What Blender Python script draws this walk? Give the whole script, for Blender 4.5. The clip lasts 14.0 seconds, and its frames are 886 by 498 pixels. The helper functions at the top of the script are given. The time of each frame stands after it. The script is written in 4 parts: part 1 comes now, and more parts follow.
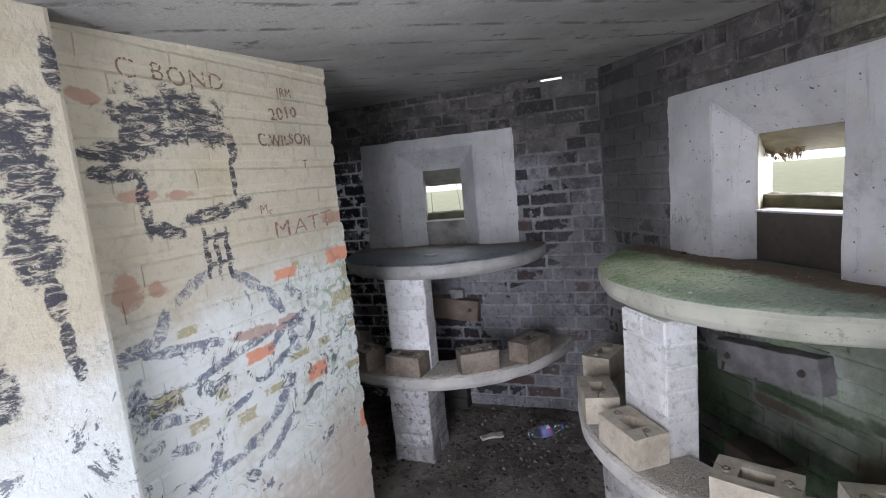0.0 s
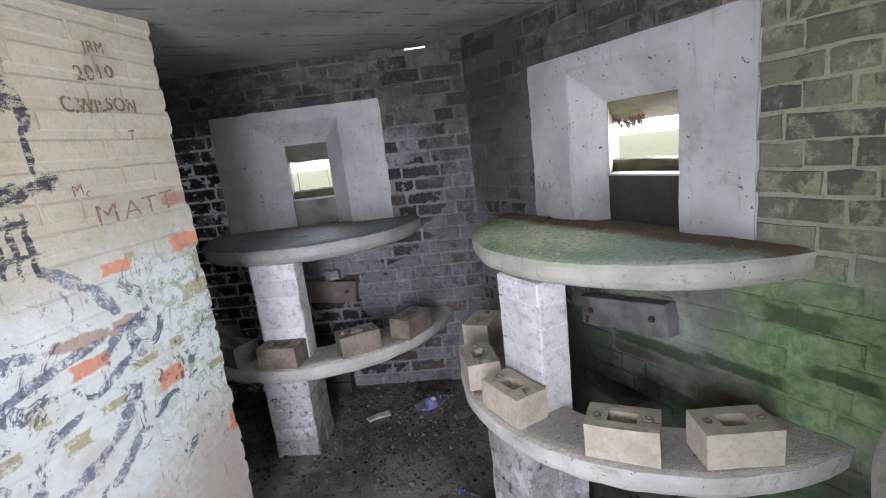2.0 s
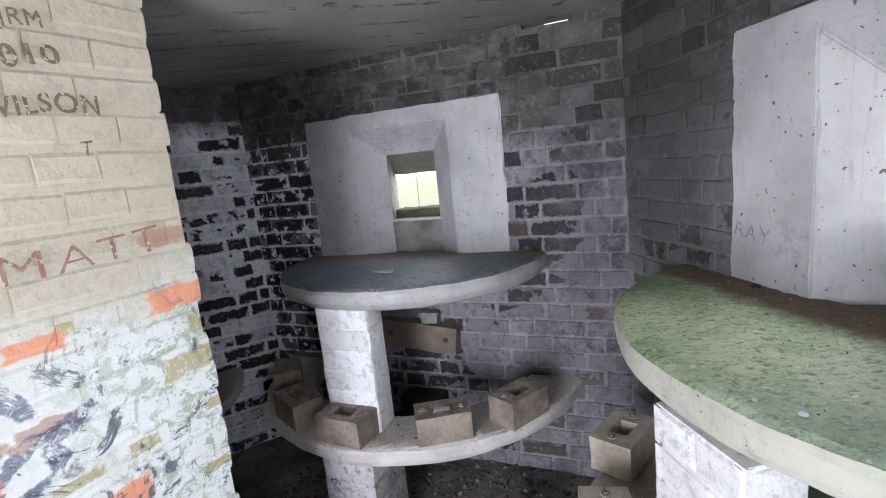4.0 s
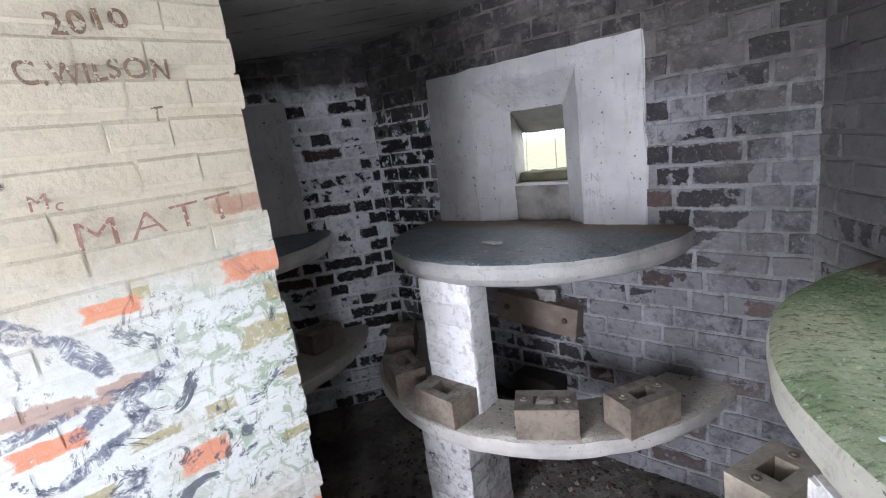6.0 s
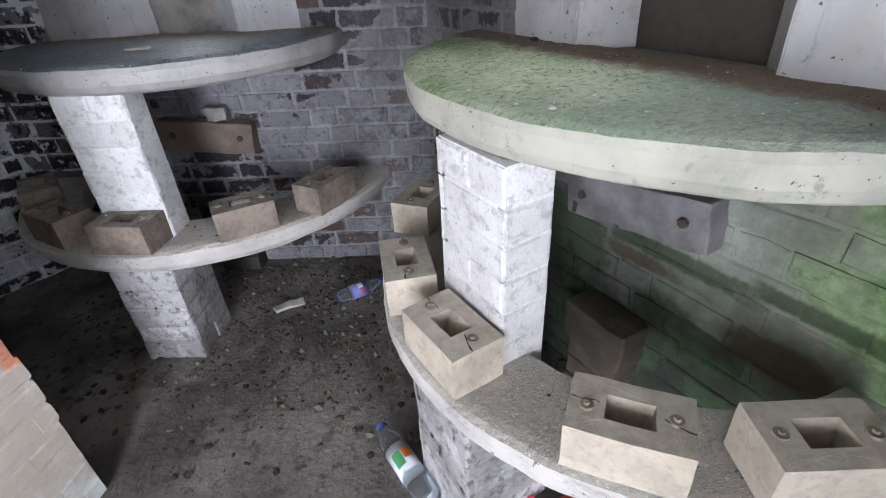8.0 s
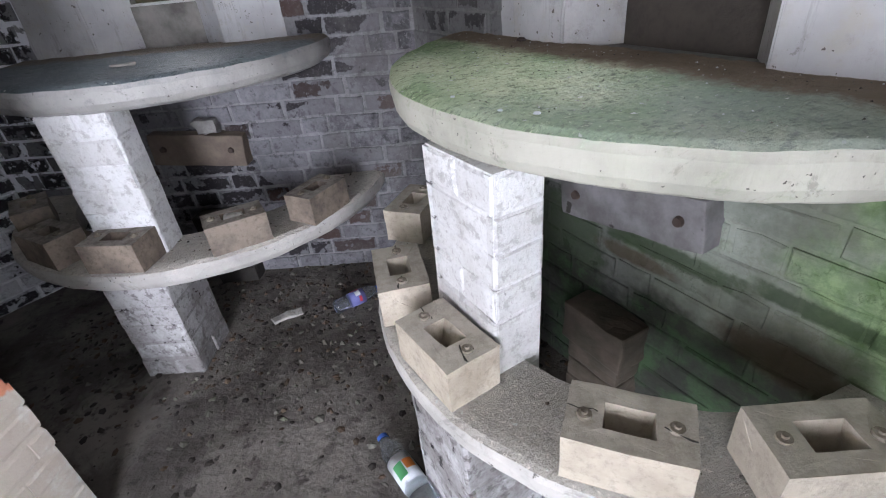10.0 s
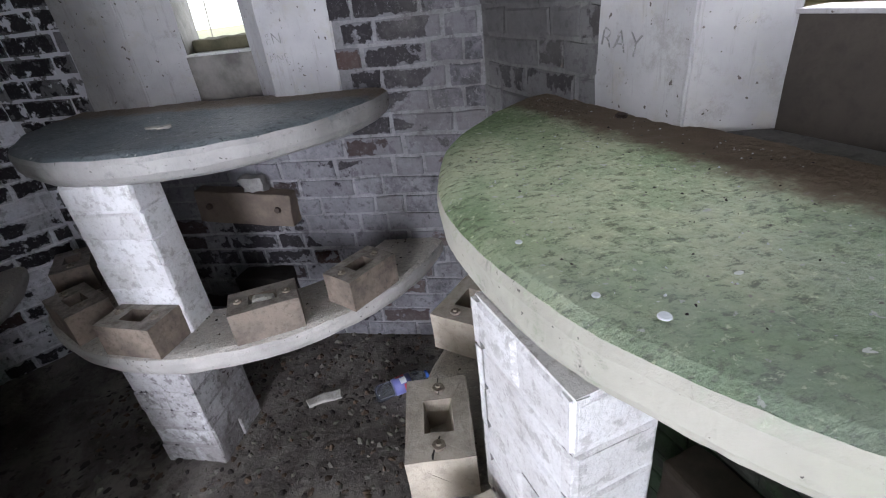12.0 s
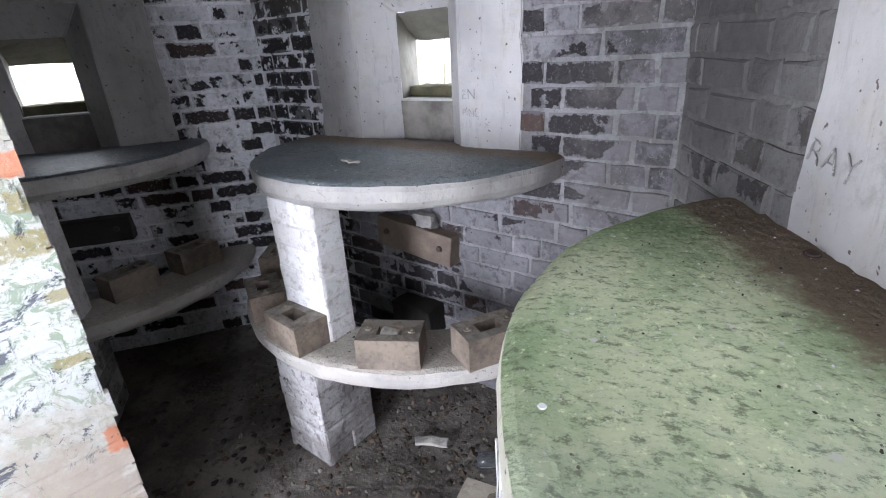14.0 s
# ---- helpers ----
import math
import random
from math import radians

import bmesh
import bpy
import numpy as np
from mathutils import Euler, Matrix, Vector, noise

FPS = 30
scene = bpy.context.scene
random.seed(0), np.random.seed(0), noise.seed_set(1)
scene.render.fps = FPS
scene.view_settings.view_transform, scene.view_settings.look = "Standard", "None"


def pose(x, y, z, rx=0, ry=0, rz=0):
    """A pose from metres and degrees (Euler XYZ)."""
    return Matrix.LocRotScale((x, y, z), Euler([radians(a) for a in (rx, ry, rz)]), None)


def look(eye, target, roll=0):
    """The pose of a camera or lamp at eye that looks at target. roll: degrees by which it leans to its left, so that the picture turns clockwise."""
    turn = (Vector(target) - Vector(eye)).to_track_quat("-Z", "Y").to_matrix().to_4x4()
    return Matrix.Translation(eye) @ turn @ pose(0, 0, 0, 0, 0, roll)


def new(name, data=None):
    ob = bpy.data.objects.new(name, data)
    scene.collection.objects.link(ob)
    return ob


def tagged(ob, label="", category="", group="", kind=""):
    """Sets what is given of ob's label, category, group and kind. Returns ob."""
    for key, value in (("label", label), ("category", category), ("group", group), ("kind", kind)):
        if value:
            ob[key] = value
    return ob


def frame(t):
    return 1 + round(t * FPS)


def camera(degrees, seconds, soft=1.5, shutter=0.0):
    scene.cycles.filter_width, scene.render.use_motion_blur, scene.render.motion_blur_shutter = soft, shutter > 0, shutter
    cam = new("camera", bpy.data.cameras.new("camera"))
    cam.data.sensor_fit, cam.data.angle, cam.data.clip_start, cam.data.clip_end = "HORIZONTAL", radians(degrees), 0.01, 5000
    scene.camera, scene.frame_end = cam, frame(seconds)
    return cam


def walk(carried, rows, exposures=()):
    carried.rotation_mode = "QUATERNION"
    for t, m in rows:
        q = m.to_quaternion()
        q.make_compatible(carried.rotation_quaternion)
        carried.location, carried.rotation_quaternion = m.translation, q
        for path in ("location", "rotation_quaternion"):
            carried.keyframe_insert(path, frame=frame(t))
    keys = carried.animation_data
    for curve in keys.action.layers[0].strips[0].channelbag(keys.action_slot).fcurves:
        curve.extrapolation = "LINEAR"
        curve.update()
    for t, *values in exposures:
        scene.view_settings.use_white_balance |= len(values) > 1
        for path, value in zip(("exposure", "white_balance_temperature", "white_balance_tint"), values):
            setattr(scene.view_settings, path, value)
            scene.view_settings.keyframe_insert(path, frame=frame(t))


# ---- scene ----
cam = camera(85.4, 14.0, soft=1.1)
EXPOSURES = [(0.0, -0.55), (1.0, -0.2), (2.0, -0.28), (4.8, 0.3), (6.0, 0.25), (7.5, 0.15), (10.0, 0.15), (11.0, 0.1), (12.0, 0.05), (14.0, 0.65)]
PATH = [
    (0, (0.473, 1.061, 1.471), (0.386, 3.039, 1.188), -5.4),
    (0.5, (0.5, 1.045, 1.465), (0.753, 2.999, 1.124), -6.4),
    (1, (0.503, 1.052, 1.456), (0.911, 2.976, 1.094), -6.2),
    (1.5, (0.476, 1.066, 1.455), (0.933, 2.976, 1.081), -5.5),
    (2, (0.487, 1.14, 1.441), (0.893, 3.053, 1.019), -6.7),
    (2.5, (0.551, 1.328, 1.452), (0.707, 3.287, 1.079), -5.5),
    (2.7, (0.589, 1.395, 1.463), (0.653, 3.367, 1.136), -5.1),
    (4.8, (0.763, 2.018, 1.47), (0.281, 3.924, 1.1), -4.7),
    (5, (0.779, 2.04, 1.467), (0.178, 3.911, 1.097), -3.9),
    (5.5, (0.829, 2.061, 1.463), (0.088, 3.872, 1.051), -5.3),
    (6, (0.837, 2.062, 1.453), (0.023, 3.836, 1.014), -7.2),
    (6.5, (0.835, 2.046, 1.435), (0.169, 3.849, 0.883), -7.5),
    (7, (0.794, 1.959, 1.373), (0.61, 3.798, 0.609), -4.9),
    (7.5, (0.757, 1.859, 1.303), (1.041, 3.575, 0.315), -1.9),
    (7.7, (0.765, 1.833, 1.289), (1.16, 3.503, 0.261), -2.4),
    (9.8, (0.798, 1.807, 1.268), (1.279, 3.415, 0.18), -5.1),
    (10, (0.806, 1.841, 1.287), (1.225, 3.49, 0.237), -5.8),
    (10.5, (0.864, 1.939, 1.294), (1.125, 3.628, 0.256), -4.8),
    (11, (0.939, 2.014, 1.313), (1.005, 3.735, 0.296), -5.0),
    (11.5, (0.952, 2.108, 1.329), (0.992, 3.842, 0.333), -7.5),
    (12, (0.936, 2.201, 1.334), (1.087, 3.953, 0.381), -7.0),
    (12.5, (0.991, 2.28, 1.348), (0.915, 4.051, 0.422), -6.1),
    (13, (1.077, 2.306, 1.356), (0.764, 4.096, 0.521), -4.1),
    (13.5, (1.1, 2.311, 1.379), (0.595, 4.063, 0.558), -3.3),
    (14, (1.117, 2.308, 1.387), (0.468, 4.041, 0.627), -3.4),
]
walk(cam, [(t, look(eye, target, roll)) for t, eye, target, roll in PATH], EXPOSURES)

# ---- world and light ----
world = bpy.data.worlds.new("sky")
scene.world = world
world.use_nodes = True
_wn = world.node_tree.nodes
sky = _wn.new("ShaderNodeTexSky")
sky.sky_type, sky.sun_disc, sky.sun_elevation, sky.sun_rotation = "NISHITA", False, radians(38), radians(200)
world.node_tree.links.new(sky.outputs[0], _wn["Background"].inputs[0])
_wn["Background"].inputs[1].default_value = 0.12
sun = new("sun", bpy.data.lights.new("sun", "SUN"))
sun.data.energy, sun.data.angle, sun.data.color = 4.5, radians(12), (1.0, 0.96, 0.9)
sun.matrix_world = look((0, 0, 9), (-1.5, 5.5, 0))


def area(name, m, w, h, watts, colour):
    ob = new(name, bpy.data.lights.new(name, "AREA"))
    ob.data.shape, ob.data.size, ob.data.size_y, ob.data.energy, ob.data.color = "RECTANGLE", w, h, watts, colour
    ob.matrix_world = m
    return ob


COOL = (0.825, 0.862, 1.0)

# ---- plan: a six-sided pillbox; each wall has its own frame: x along, y outwards, z up ----
CEIL = 1.965
C23 = Vector((1.275, 3.795, 0))


def wallframe(o, deg):
    return Matrix.Translation((o[0], o[1], 0)) @ Matrix.Rotation(radians(deg), 4, "Z")


F2 = wallframe(C23, -17.5)
C12 = F2 @ Vector((-1.90, 0, 0))
F1 = wallframe(C12, 38)
F3 = wallframe(C23, -75)
C34 = F3 @ Vector((2.0, 0, 0))
F4 = wallframe(C34, -135)
C45 = F4 @ Vector((1.95, 0, 0))
F5 = wallframe(C45, 161.3)
C61 = F1 @ Vector((-1.95, 0, 0))
F6 = wallframe(C61, 105.8)
FN = wallframe((0.009, 2.91), 67)   # the inner wall's painted face; the room lies on its -y side

# ---- materials ----


class Nodes:
    def __init__(self, name, rough=0.85, metal=0.0):
        self.mat = bpy.data.materials.new(name)
        self.mat.use_nodes = True
        self.t = self.mat.node_tree
        self.b = self.t.nodes["Principled BSDF"]
        self.b.inputs["Roughness"].default_value, self.b.inputs["Metallic"].default_value = rough, metal
        self.b.inputs["Specular IOR Level"].default_value = 0.3
        self.geo = self.t.nodes.new("ShaderNodeNewGeometry")
        self.pos = self.geo.outputs["Position"]

    def put(self, socket, v):
        if isinstance(v, (int, float)):
            socket.default_value = v
        elif isinstance(v, tuple):
            socket.default_value = v if len(v) == len(socket.default_value) else (*v, 1.0)
        else:
            self.t.links.new(v, socket)

    def noise(self, scale, detail=4.0, rough=0.55, vec=None, dist=0.0):
        n = self.t.nodes.new("ShaderNodeTexNoise")
        self.put(n.inputs["Vector"], vec if vec is not None else self.pos)
        n.inputs["Scale"].default_value, n.inputs["Detail"].default_value = scale, detail
        n.inputs["Roughness"].default_value, n.inputs["Distortion"].default_value = rough, dist
        return n.outputs[0]

    def math(self, op, a, b=0.0, c=0.0, clamp=False):
        n = self.t.nodes.new("ShaderNodeMath")
        n.operation, n.use_clamp = op, clamp
        for s, v in zip(n.inputs, (a, b, c)):
            self.put(s, v)
        return n.outputs[0]

    def step(self, x, lo, hi):
        n = self.t.nodes.new("ShaderNodeMapRange")
        n.interpolation_type = "SMOOTHSTEP"
        self.put(n.inputs[0], x)
        n.inputs[1].default_value, n.inputs[2].default_value = lo, hi
        return n.outputs[0]

    def mix(self, f, a, b):
        n = self.t.nodes.new("ShaderNodeMix")
        n.data_type = "RGBA"
        self.put(n.inputs[0], f)
        self.put(n.inputs[6], a)
        self.put(n.inputs[7], b)
        return n.outputs[2]

    def random(self):
        return self.t.nodes.new("ShaderNodeObjectInfo").outputs["Random"]

    def axis(self, d, off=0.0):
        n = self.t.nodes.new("ShaderNodeVectorMath")
        n.operation = "DOT_PRODUCT"
        self.put(n.inputs[0], self.pos)
        n.inputs[1].default_value = d
        return self.math("SUBTRACT", n.outputs["Value"], off)

    def along(self, f):
        d = (f.to_3x3() @ Vector((1, 0, 0)))
        return self.axis(tuple(d), d.dot(f.translation))

    def out(self, f):
        d = (f.to_3x3() @ Vector((0, 1, 0)))
        return self.axis(tuple(d), d.dot(f.translation))

    def up(self):
        return self.axis((0, 0, 1))

    def upward(self):
        n = self.t.nodes.new("ShaderNodeSeparateXYZ")
        self.put(n.inputs[0], self.geo.outputs["Normal"])
        return n.outputs[2]

    def bump(self, h, strength=0.4, dist=0.01):
        n = self.t.nodes.new("ShaderNodeBump")
        n.inputs["Strength"].default_value, n.inputs["Distance"].default_value = strength, dist
        self.put(n.inputs["Height"], h)
        self.put(self.b.inputs["Normal"], n.outputs[0])

    def done(self, colour):
        self.put(self.b.inputs["Base Color"], colour)
        return self.mat

    def wob(self):
        if not hasattr(self, "shared"):
            self.shared = self.math("SUBTRACT", self.noise(24, 6, 0.7), 0.5)
        return self.shared

    def blob(self, uz, cu, cz, ru, rz, deg=0, soft=0.14, wobble=1.1, boxy=False):
        """1 inside an uneven, turned patch round (cu, cz) on a wall's face."""
        c, s_ = math.cos(radians(deg)), math.sin(radians(deg))
        x, y = self.math("SUBTRACT", uz[0], cu), self.math("SUBTRACT", uz[1], cz)
        a = self.math("ADD", self.math("MULTIPLY", x, c / ru), self.math("MULTIPLY", y, s_ / ru))
        b = self.math("ADD", self.math("MULTIPLY", x, -s_ / rz), self.math("MULTIPLY", y, c / rz))
        if boxy:
            r = self.math("MAXIMUM", self.math("ABSOLUTE", a), self.math("ABSOLUTE", b))
        else:
            r = self.math("SQRT", self.math("ADD", self.math("MULTIPLY", a, a), self.math("MULTIPLY", b, b)))
        r = self.math("ADD", r, self.math("MULTIPLY", self.wob(), wobble * 2))
        return self.math("SUBTRACT", 1.0, self.step(r, 1.0 - soft, 1.0 + soft))

    def blobs(self, uz, rows, **kw):
        best = None
        for row in rows:
            b = self.blob(uz, *row, **kw)
            best = b if best is None else self.math("MAXIMUM", best, b)
        return best


def painted_brick(name, cover, paint, mortar=False, bare_above=1.74, extra=None, dark=(0.026, 0.023, 0.026), red=(0.06, 0.036, 0.031), dirt=0.5, bias=None, soot=(0.17, 0.165, 0.17), smear=0.055, speck=0.4, rim0=0.004, ws=11):
    """Whitewash worn off sooty brick."""
    n = Nodes(name, 0.9)
    rnd = n.random()
    brick = n.mix(n.step(rnd, 0.90, 0.99), dark, red)
    brick = n.mix(n.math("MULTIPLY", n.step(n.noise(34, 5, 0.65), 0.5, 0.78), 0.3), brick, (0.15, 0.14, 0.14))
    fine = n.noise(48, 6, 0.75)
    grime = n.step(n.math("ADD", n.noise(2.3, 6, 0.65), n.math("MULTIPLY", n.math("SUBTRACT", fine, 0.5), 0.35)), 0.36, 0.66)
    paint2 = n.mix(n.math("MULTIPLY", grime, dirt), paint, soot)
    paint2 = n.mix(n.math("MULTIPLY", n.step(n.noise(15, 6, 0.75), 0.48, 0.7), dirt * 0.8), paint2, tuple(1.2 * x for x in soot))
    paint2 = n.mix(n.math("MULTIPLY", n.step(n.noise(110, 5, 0.75), 0.50, 0.68), speck), paint2, tuple(0.7 * x for x in soot))
    if not mortar:
        paint2 = n.mix(n.math("MULTIPLY", rnd, dirt * 0.75), paint2, soot)
    paint2 = n.mix(n.math("MULTIPLY", n.step(n.noise(30, 7, 0.72), 0.53, 0.6), dirt * 0.7), paint2, tuple(0.6 * x for x in soot))
    wear = n.math("ADD", n.math("MULTIPLY", n.noise(ws, 5, 0.6), 0.95), n.math("MULTIPLY", fine, 0.2))
    if not mortar:
        wear = n.math("ADD", wear, n.math("MULTIPLY", n.math("SUBTRACT", rnd, 0.5), 0.5))
    if bias:
        wear = n.math("ADD", wear, bias(n))
    worn = n.step(wear, cover, cover + 0.035)
    if not mortar:
        g = n.t.nodes.new("ShaderNodeSeparateXYZ")
        n.put(g.inputs[0], n.t.nodes.new("ShaderNodeTexCoord").outputs["Generated"])
        ex, ez = [n.math("MULTIPLY", n.math("SUBTRACT", 0.5, n.math("ABSOLUTE", n.math("SUBTRACT", g.outputs[q], 0.5))), l) for q, l in ((0, 0.17), (2, 0.066))]
        rim = n.math("ADD", n.math("MINIMUM", ex, ez), n.math("MULTIPLY", n.math("SUBTRACT", n.noise(24, 5, 0.65), 0.5), smear))
        worn = n.math("MULTIPLY", worn, n.step(rim, rim0, rim0 + 0.004))
    high = n.step(n.math("ADD", n.up(), n.math("MULTIPLY", n.noise(6, 5), 0.2)), bare_above + 0.06, bare_above + 0.2)
    bare = n.mix(n.step(n.noise(9, 7, 0.75), 0.42, 0.66), n.mix(rnd, (0.02, 0.018, 0.018), (0.085, 0.076, 0.072)), (0.125, 0.115, 0.108))
    bare = n.mix(n.math("MULTIPLY", n.step(n.noise(2.2, 6, 0.7), 0.46, 0.62), 0.7), bare, (0.035, 0.032, 0.032))
    bare = n.mix(n.math("MULTIPLY", n.step(n.noise(26, 7, 0.75), 0.56, 0.64), 0.5), bare, (0.19, 0.175, 0.165))
    if mortar:
        brick = n.mix(n.noise(30, 4), (0.16, 0.15, 0.14), (0.09, 0.085, 0.08))
        bare = n.mix(n.step(n.noise(7, 6, 0.7), 0.38, 0.64), (0.055, 0.05, 0.048), (0.14, 0.13, 0.12))
    if not mortar:
        brick = n.mix(n.math("MULTIPLY", n.step(n.noise(75, 7, 0.8), 0.57, 0.63), 0.65), brick, paint2)
    c = n.mix(high, n.mix(worn, paint2, brick), bare)
    if extra:
        c = extra(n, c)
    n.bump(n.math("ADD", n.math("MULTIPLY", n.noise(60, 6, 0.65), 0.7), n.math("MULTIPLY", worn, -0.5)), 0.65, 0.008)
    return n.done(c)


def bias2(n):
    uz = (n.along(F2), n.up())
    dark = n.blobs(uz, ((-0.33, 1.27, 0.16, 0.17), (-0.36, 1.12, 0.16, 0.06), (-1.70, 1.2, 0.22, 0.55), (-0.585, 0.81, 0.10, 0.032), (-0.10, 1.62, 0.14, 0.2), (-0.95, 0.50, 0.22, 0.12), (-0.45, 0.93, 0.2, 0.03)), soft=0.4)
    pale = n.blobs(uz, ((-0.35, 0.66, 0.45, 0.24), (-0.66, 0.60, 0.10, 0.16), (-0.07, 1.05, 0.12, 0.35), (-0.2, 0.98, 0.12, 0.06)), soft=0.4)
    return n.math("SUBTRACT", n.math("MULTIPLY", dark, 0.30), n.math("MULTIPLY", pale, 0.17))


def left2(n, c, level=0.56):
    """Thicker whitewash in blotches on the wall's end by the dark corner, its bluish white raised to carry the light
    there.
    """
    u = n.math("ADD", n.along(F2), n.math("MULTIPLY", n.noise(3.5, 5), 0.3))
    near = n.math("MULTIPLY", n.step(u, -1.18, -1.38), n.step(n.up(), 1.72, 1.55))
    c = n.mix(n.math("MULTIPLY", near, n.step(n.noise(17, 6, 0.62), level, level + 0.05)), c, (0.74, 0.74, 0.79))
    # soot in the corner by the green table, in cloudy patches
    u2 = n.math("ADD", n.along(F2), n.math("MULTIPLY", n.math("SUBTRACT", n.noise(3, 6, 0.7), 0.5), 0.8))
    smoke = n.math("MULTIPLY", n.step(u2, -0.55, -0.15), n.math("ADD", 0.25, n.math("MULTIPLY", n.step(n.noise(9, 7, 0.75), 0.40, 0.62), 0.5)))
    tone = n.mix(n.noise(40, 6, 0.8), (0.06, 0.057, 0.056), (0.13, 0.125, 0.12)) if level < 0.5 else n.mix(n.step(n.random(), 0.15, 0.9), (0.010, 0.009, 0.009), (0.115, 0.108, 0.105))
    tone = n.mix(n.math("MULTIPLY", n.step(n.noise(55, 7, 0.8), 0.56, 0.62), 0.6), tone, (0.24, 0.23, 0.23))
    return n.mix(smoke, c, tone)


def bias1(n):
    uz = (n.along(F1), n.up())
    dark = n.blobs(uz, ((-0.25, 1.15, 0.3, 0.4), (-0.6, 0.8, 0.4, 0.2)), soft=0.4)
    return n.math("MULTIPLY", dark, 0.17)


def algae3(n, c, mortar=False):
    rnd = n.random()
    far = n.step(n.math("ADD", n.along(F3), n.math("MULTIPLY", n.noise(3, 5), 0.5)), 1.45, 1.95)
    olive = n.mix(n.noise(16, 6, 0.7), (0.25, 0.233, 0.165), (0.40, 0.375, 0.27)) if mortar else n.mix(n.step(n.noise(14, 7, 0.75), 0.50, 0.72), n.mix(rnd, (0.05, 0.048, 0.036), (0.28, 0.262, 0.165)), (0.41, 0.38, 0.25))
    c = n.mix(n.math("MULTIPLY", far, 0.8), c, olive)
    c = n.mix(n.math("MULTIPLY", n.math("MULTIPLY", far, n.step(n.noise(6, 8, 0.75), 0.50, 0.60)), 0.6), c, n.mix(n.noise(40, 4), (0.20, 0.185, 0.13), (0.34, 0.32, 0.23)))
    pit = n.math("MULTIPLY", far, n.step(n.math("ADD", n.noise(9, 8, 0.78, dist=0.4), n.math("MULTIPLY", rnd, 0.0 if mortar else 0.12)), 0.60, 0.66))
    c = n.mix(n.math("MULTIPLY", pit, 0.75 if not mortar else 0.5), c, n.mix(n.noise(35, 5), (0.035, 0.036, 0.025), (0.10, 0.10, 0.065)))
    c = n.mix(n.math("MULTIPLY", n.math("MULTIPLY", far, n.step(n.noise(60, 6, 0.8), 0.50, 0.64)), 0.45), c, (0.10, 0.10, 0.07))
    sooty = n.math("MULTIPLY", n.step(n.math("ADD", n.along(F3), n.math("MULTIPLY", n.noise(5, 6, 0.7), 0.4)), 0.95, 0.50), n.step(n.math("ADD", n.up(), n.math("MULTIPLY", n.noise(4, 5, 0.7), 0.4)), 1.1, 1.5))
    c = n.mix(n.math("MULTIPLY", sooty, n.math("ADD", 0.45, n.math("MULTIPLY", n.noise(14, 6, 0.7), 0.6), 0.0, True)), c, n.mix(rnd, (0.03, 0.027, 0.027), (0.085, 0.08, 0.078)))
    # under the table: thin pale wash, smooth green growth, a few black-green courses and painted brown shadow
    u, z = n.along(F3), n.up()
    uz = (u, z)
    low = n.math("MULTIPLY", n.step(n.math("ADD", u, n.math("MULTIPLY", n.noise(4, 5, 0.7), 0.3)), 0.98, 1.35), n.step(n.math("ADD", z, n.math("MULTIPLY", n.noise(4, 4), 0.3)), 1.32, 1.0))
    wash = n.mix(n.step(n.noise(3.2, 6, 0.65), 0.34, 0.62), (0.29, 0.315, 0.27), (0.11, 0.122, 0.092))
    wash = n.mix(n.math("MULTIPLY", n.step(n.noise(42, 6, 0.78), 0.52, 0.64), 0.55), wash, (0.13, 0.14, 0.10))
    wash = n.mix(n.math("MULTIPLY", n.step(n.noise(8, 8, 0.78, dist=0.5), 0.54, 0.64), 0.6), wash, (0.15, 0.165, 0.12))
    c = n.mix(n.math("MULTIPLY", low, 0.80), c, wash)
    grow = n.math("MULTIPLY", n.math("MAXIMUM", n.math("MULTIPLY", far, n.step(z, 1.3, 0.8)), low), n.step(n.math("ADD", n.noise(2.7, 6, 0.62), n.math("MULTIPLY", n.step(u, 1.2, 1.75), 0.09)), 0.47, 0.66))
    green = n.mix(n.step(n.noise(17, 6, 0.7), 0.36, 0.66), (0.065, 0.135, 0.035), (0.21, 0.30, 0.14))
    c = n.mix(n.math("MULTIPLY", grow, 0.78), c, green)
    band = n.blobs(uz, ((1.17, 0.60, 0.20, 0.024), (1.52, 0.625, 0.12, 0.02), (1.27, 0.40, 0.16, 0.05), (1.68, 0.845, 0.09, 0.028), (1.80, 0.70, 0.08, 0.02), (0.80, 0.50, 0.2, 0.16)), boxy=True, wobble=0.55, soft=0.3)
    c = n.mix(n.math("MULTIPLY", band, 0.8), c, n.mix(n.noise(30, 5), (0.018, 0.028, 0.014), (0.045, 0.075, 0.03)))
    foot = n.math("MULTIPLY", n.step(u, 0.5, 0.9), n.step(n.math("ADD", z, n.math("MULTIPLY", n.math("SUBTRACT", n.noise(5, 6, 0.7), 0.5), 0.35)), 0.50, 0.40))
    c = n.mix(n.math("MULTIPLY", foot, 0.85), c, n.mix(n.step(n.noise(7, 6, 0.7), 0.45, 0.65), (0.022, 0.022, 0.018), (0.04, 0.085, 0.035)))
    # brown shadow patches round the bracket, painted into the wall's colour
    damp = n.blobs(uz, ((1.50, 0.47, 0.16, 0.05), (1.09, 0.545, 0.12, 0.022), (1.72, 0.45, 0.12, 0.03)), wobble=0.6, soft=0.35)
    return n.mix(n.math("MULTIPLY", damp, 0.75), c, (0.075, 0.055, 0.035))


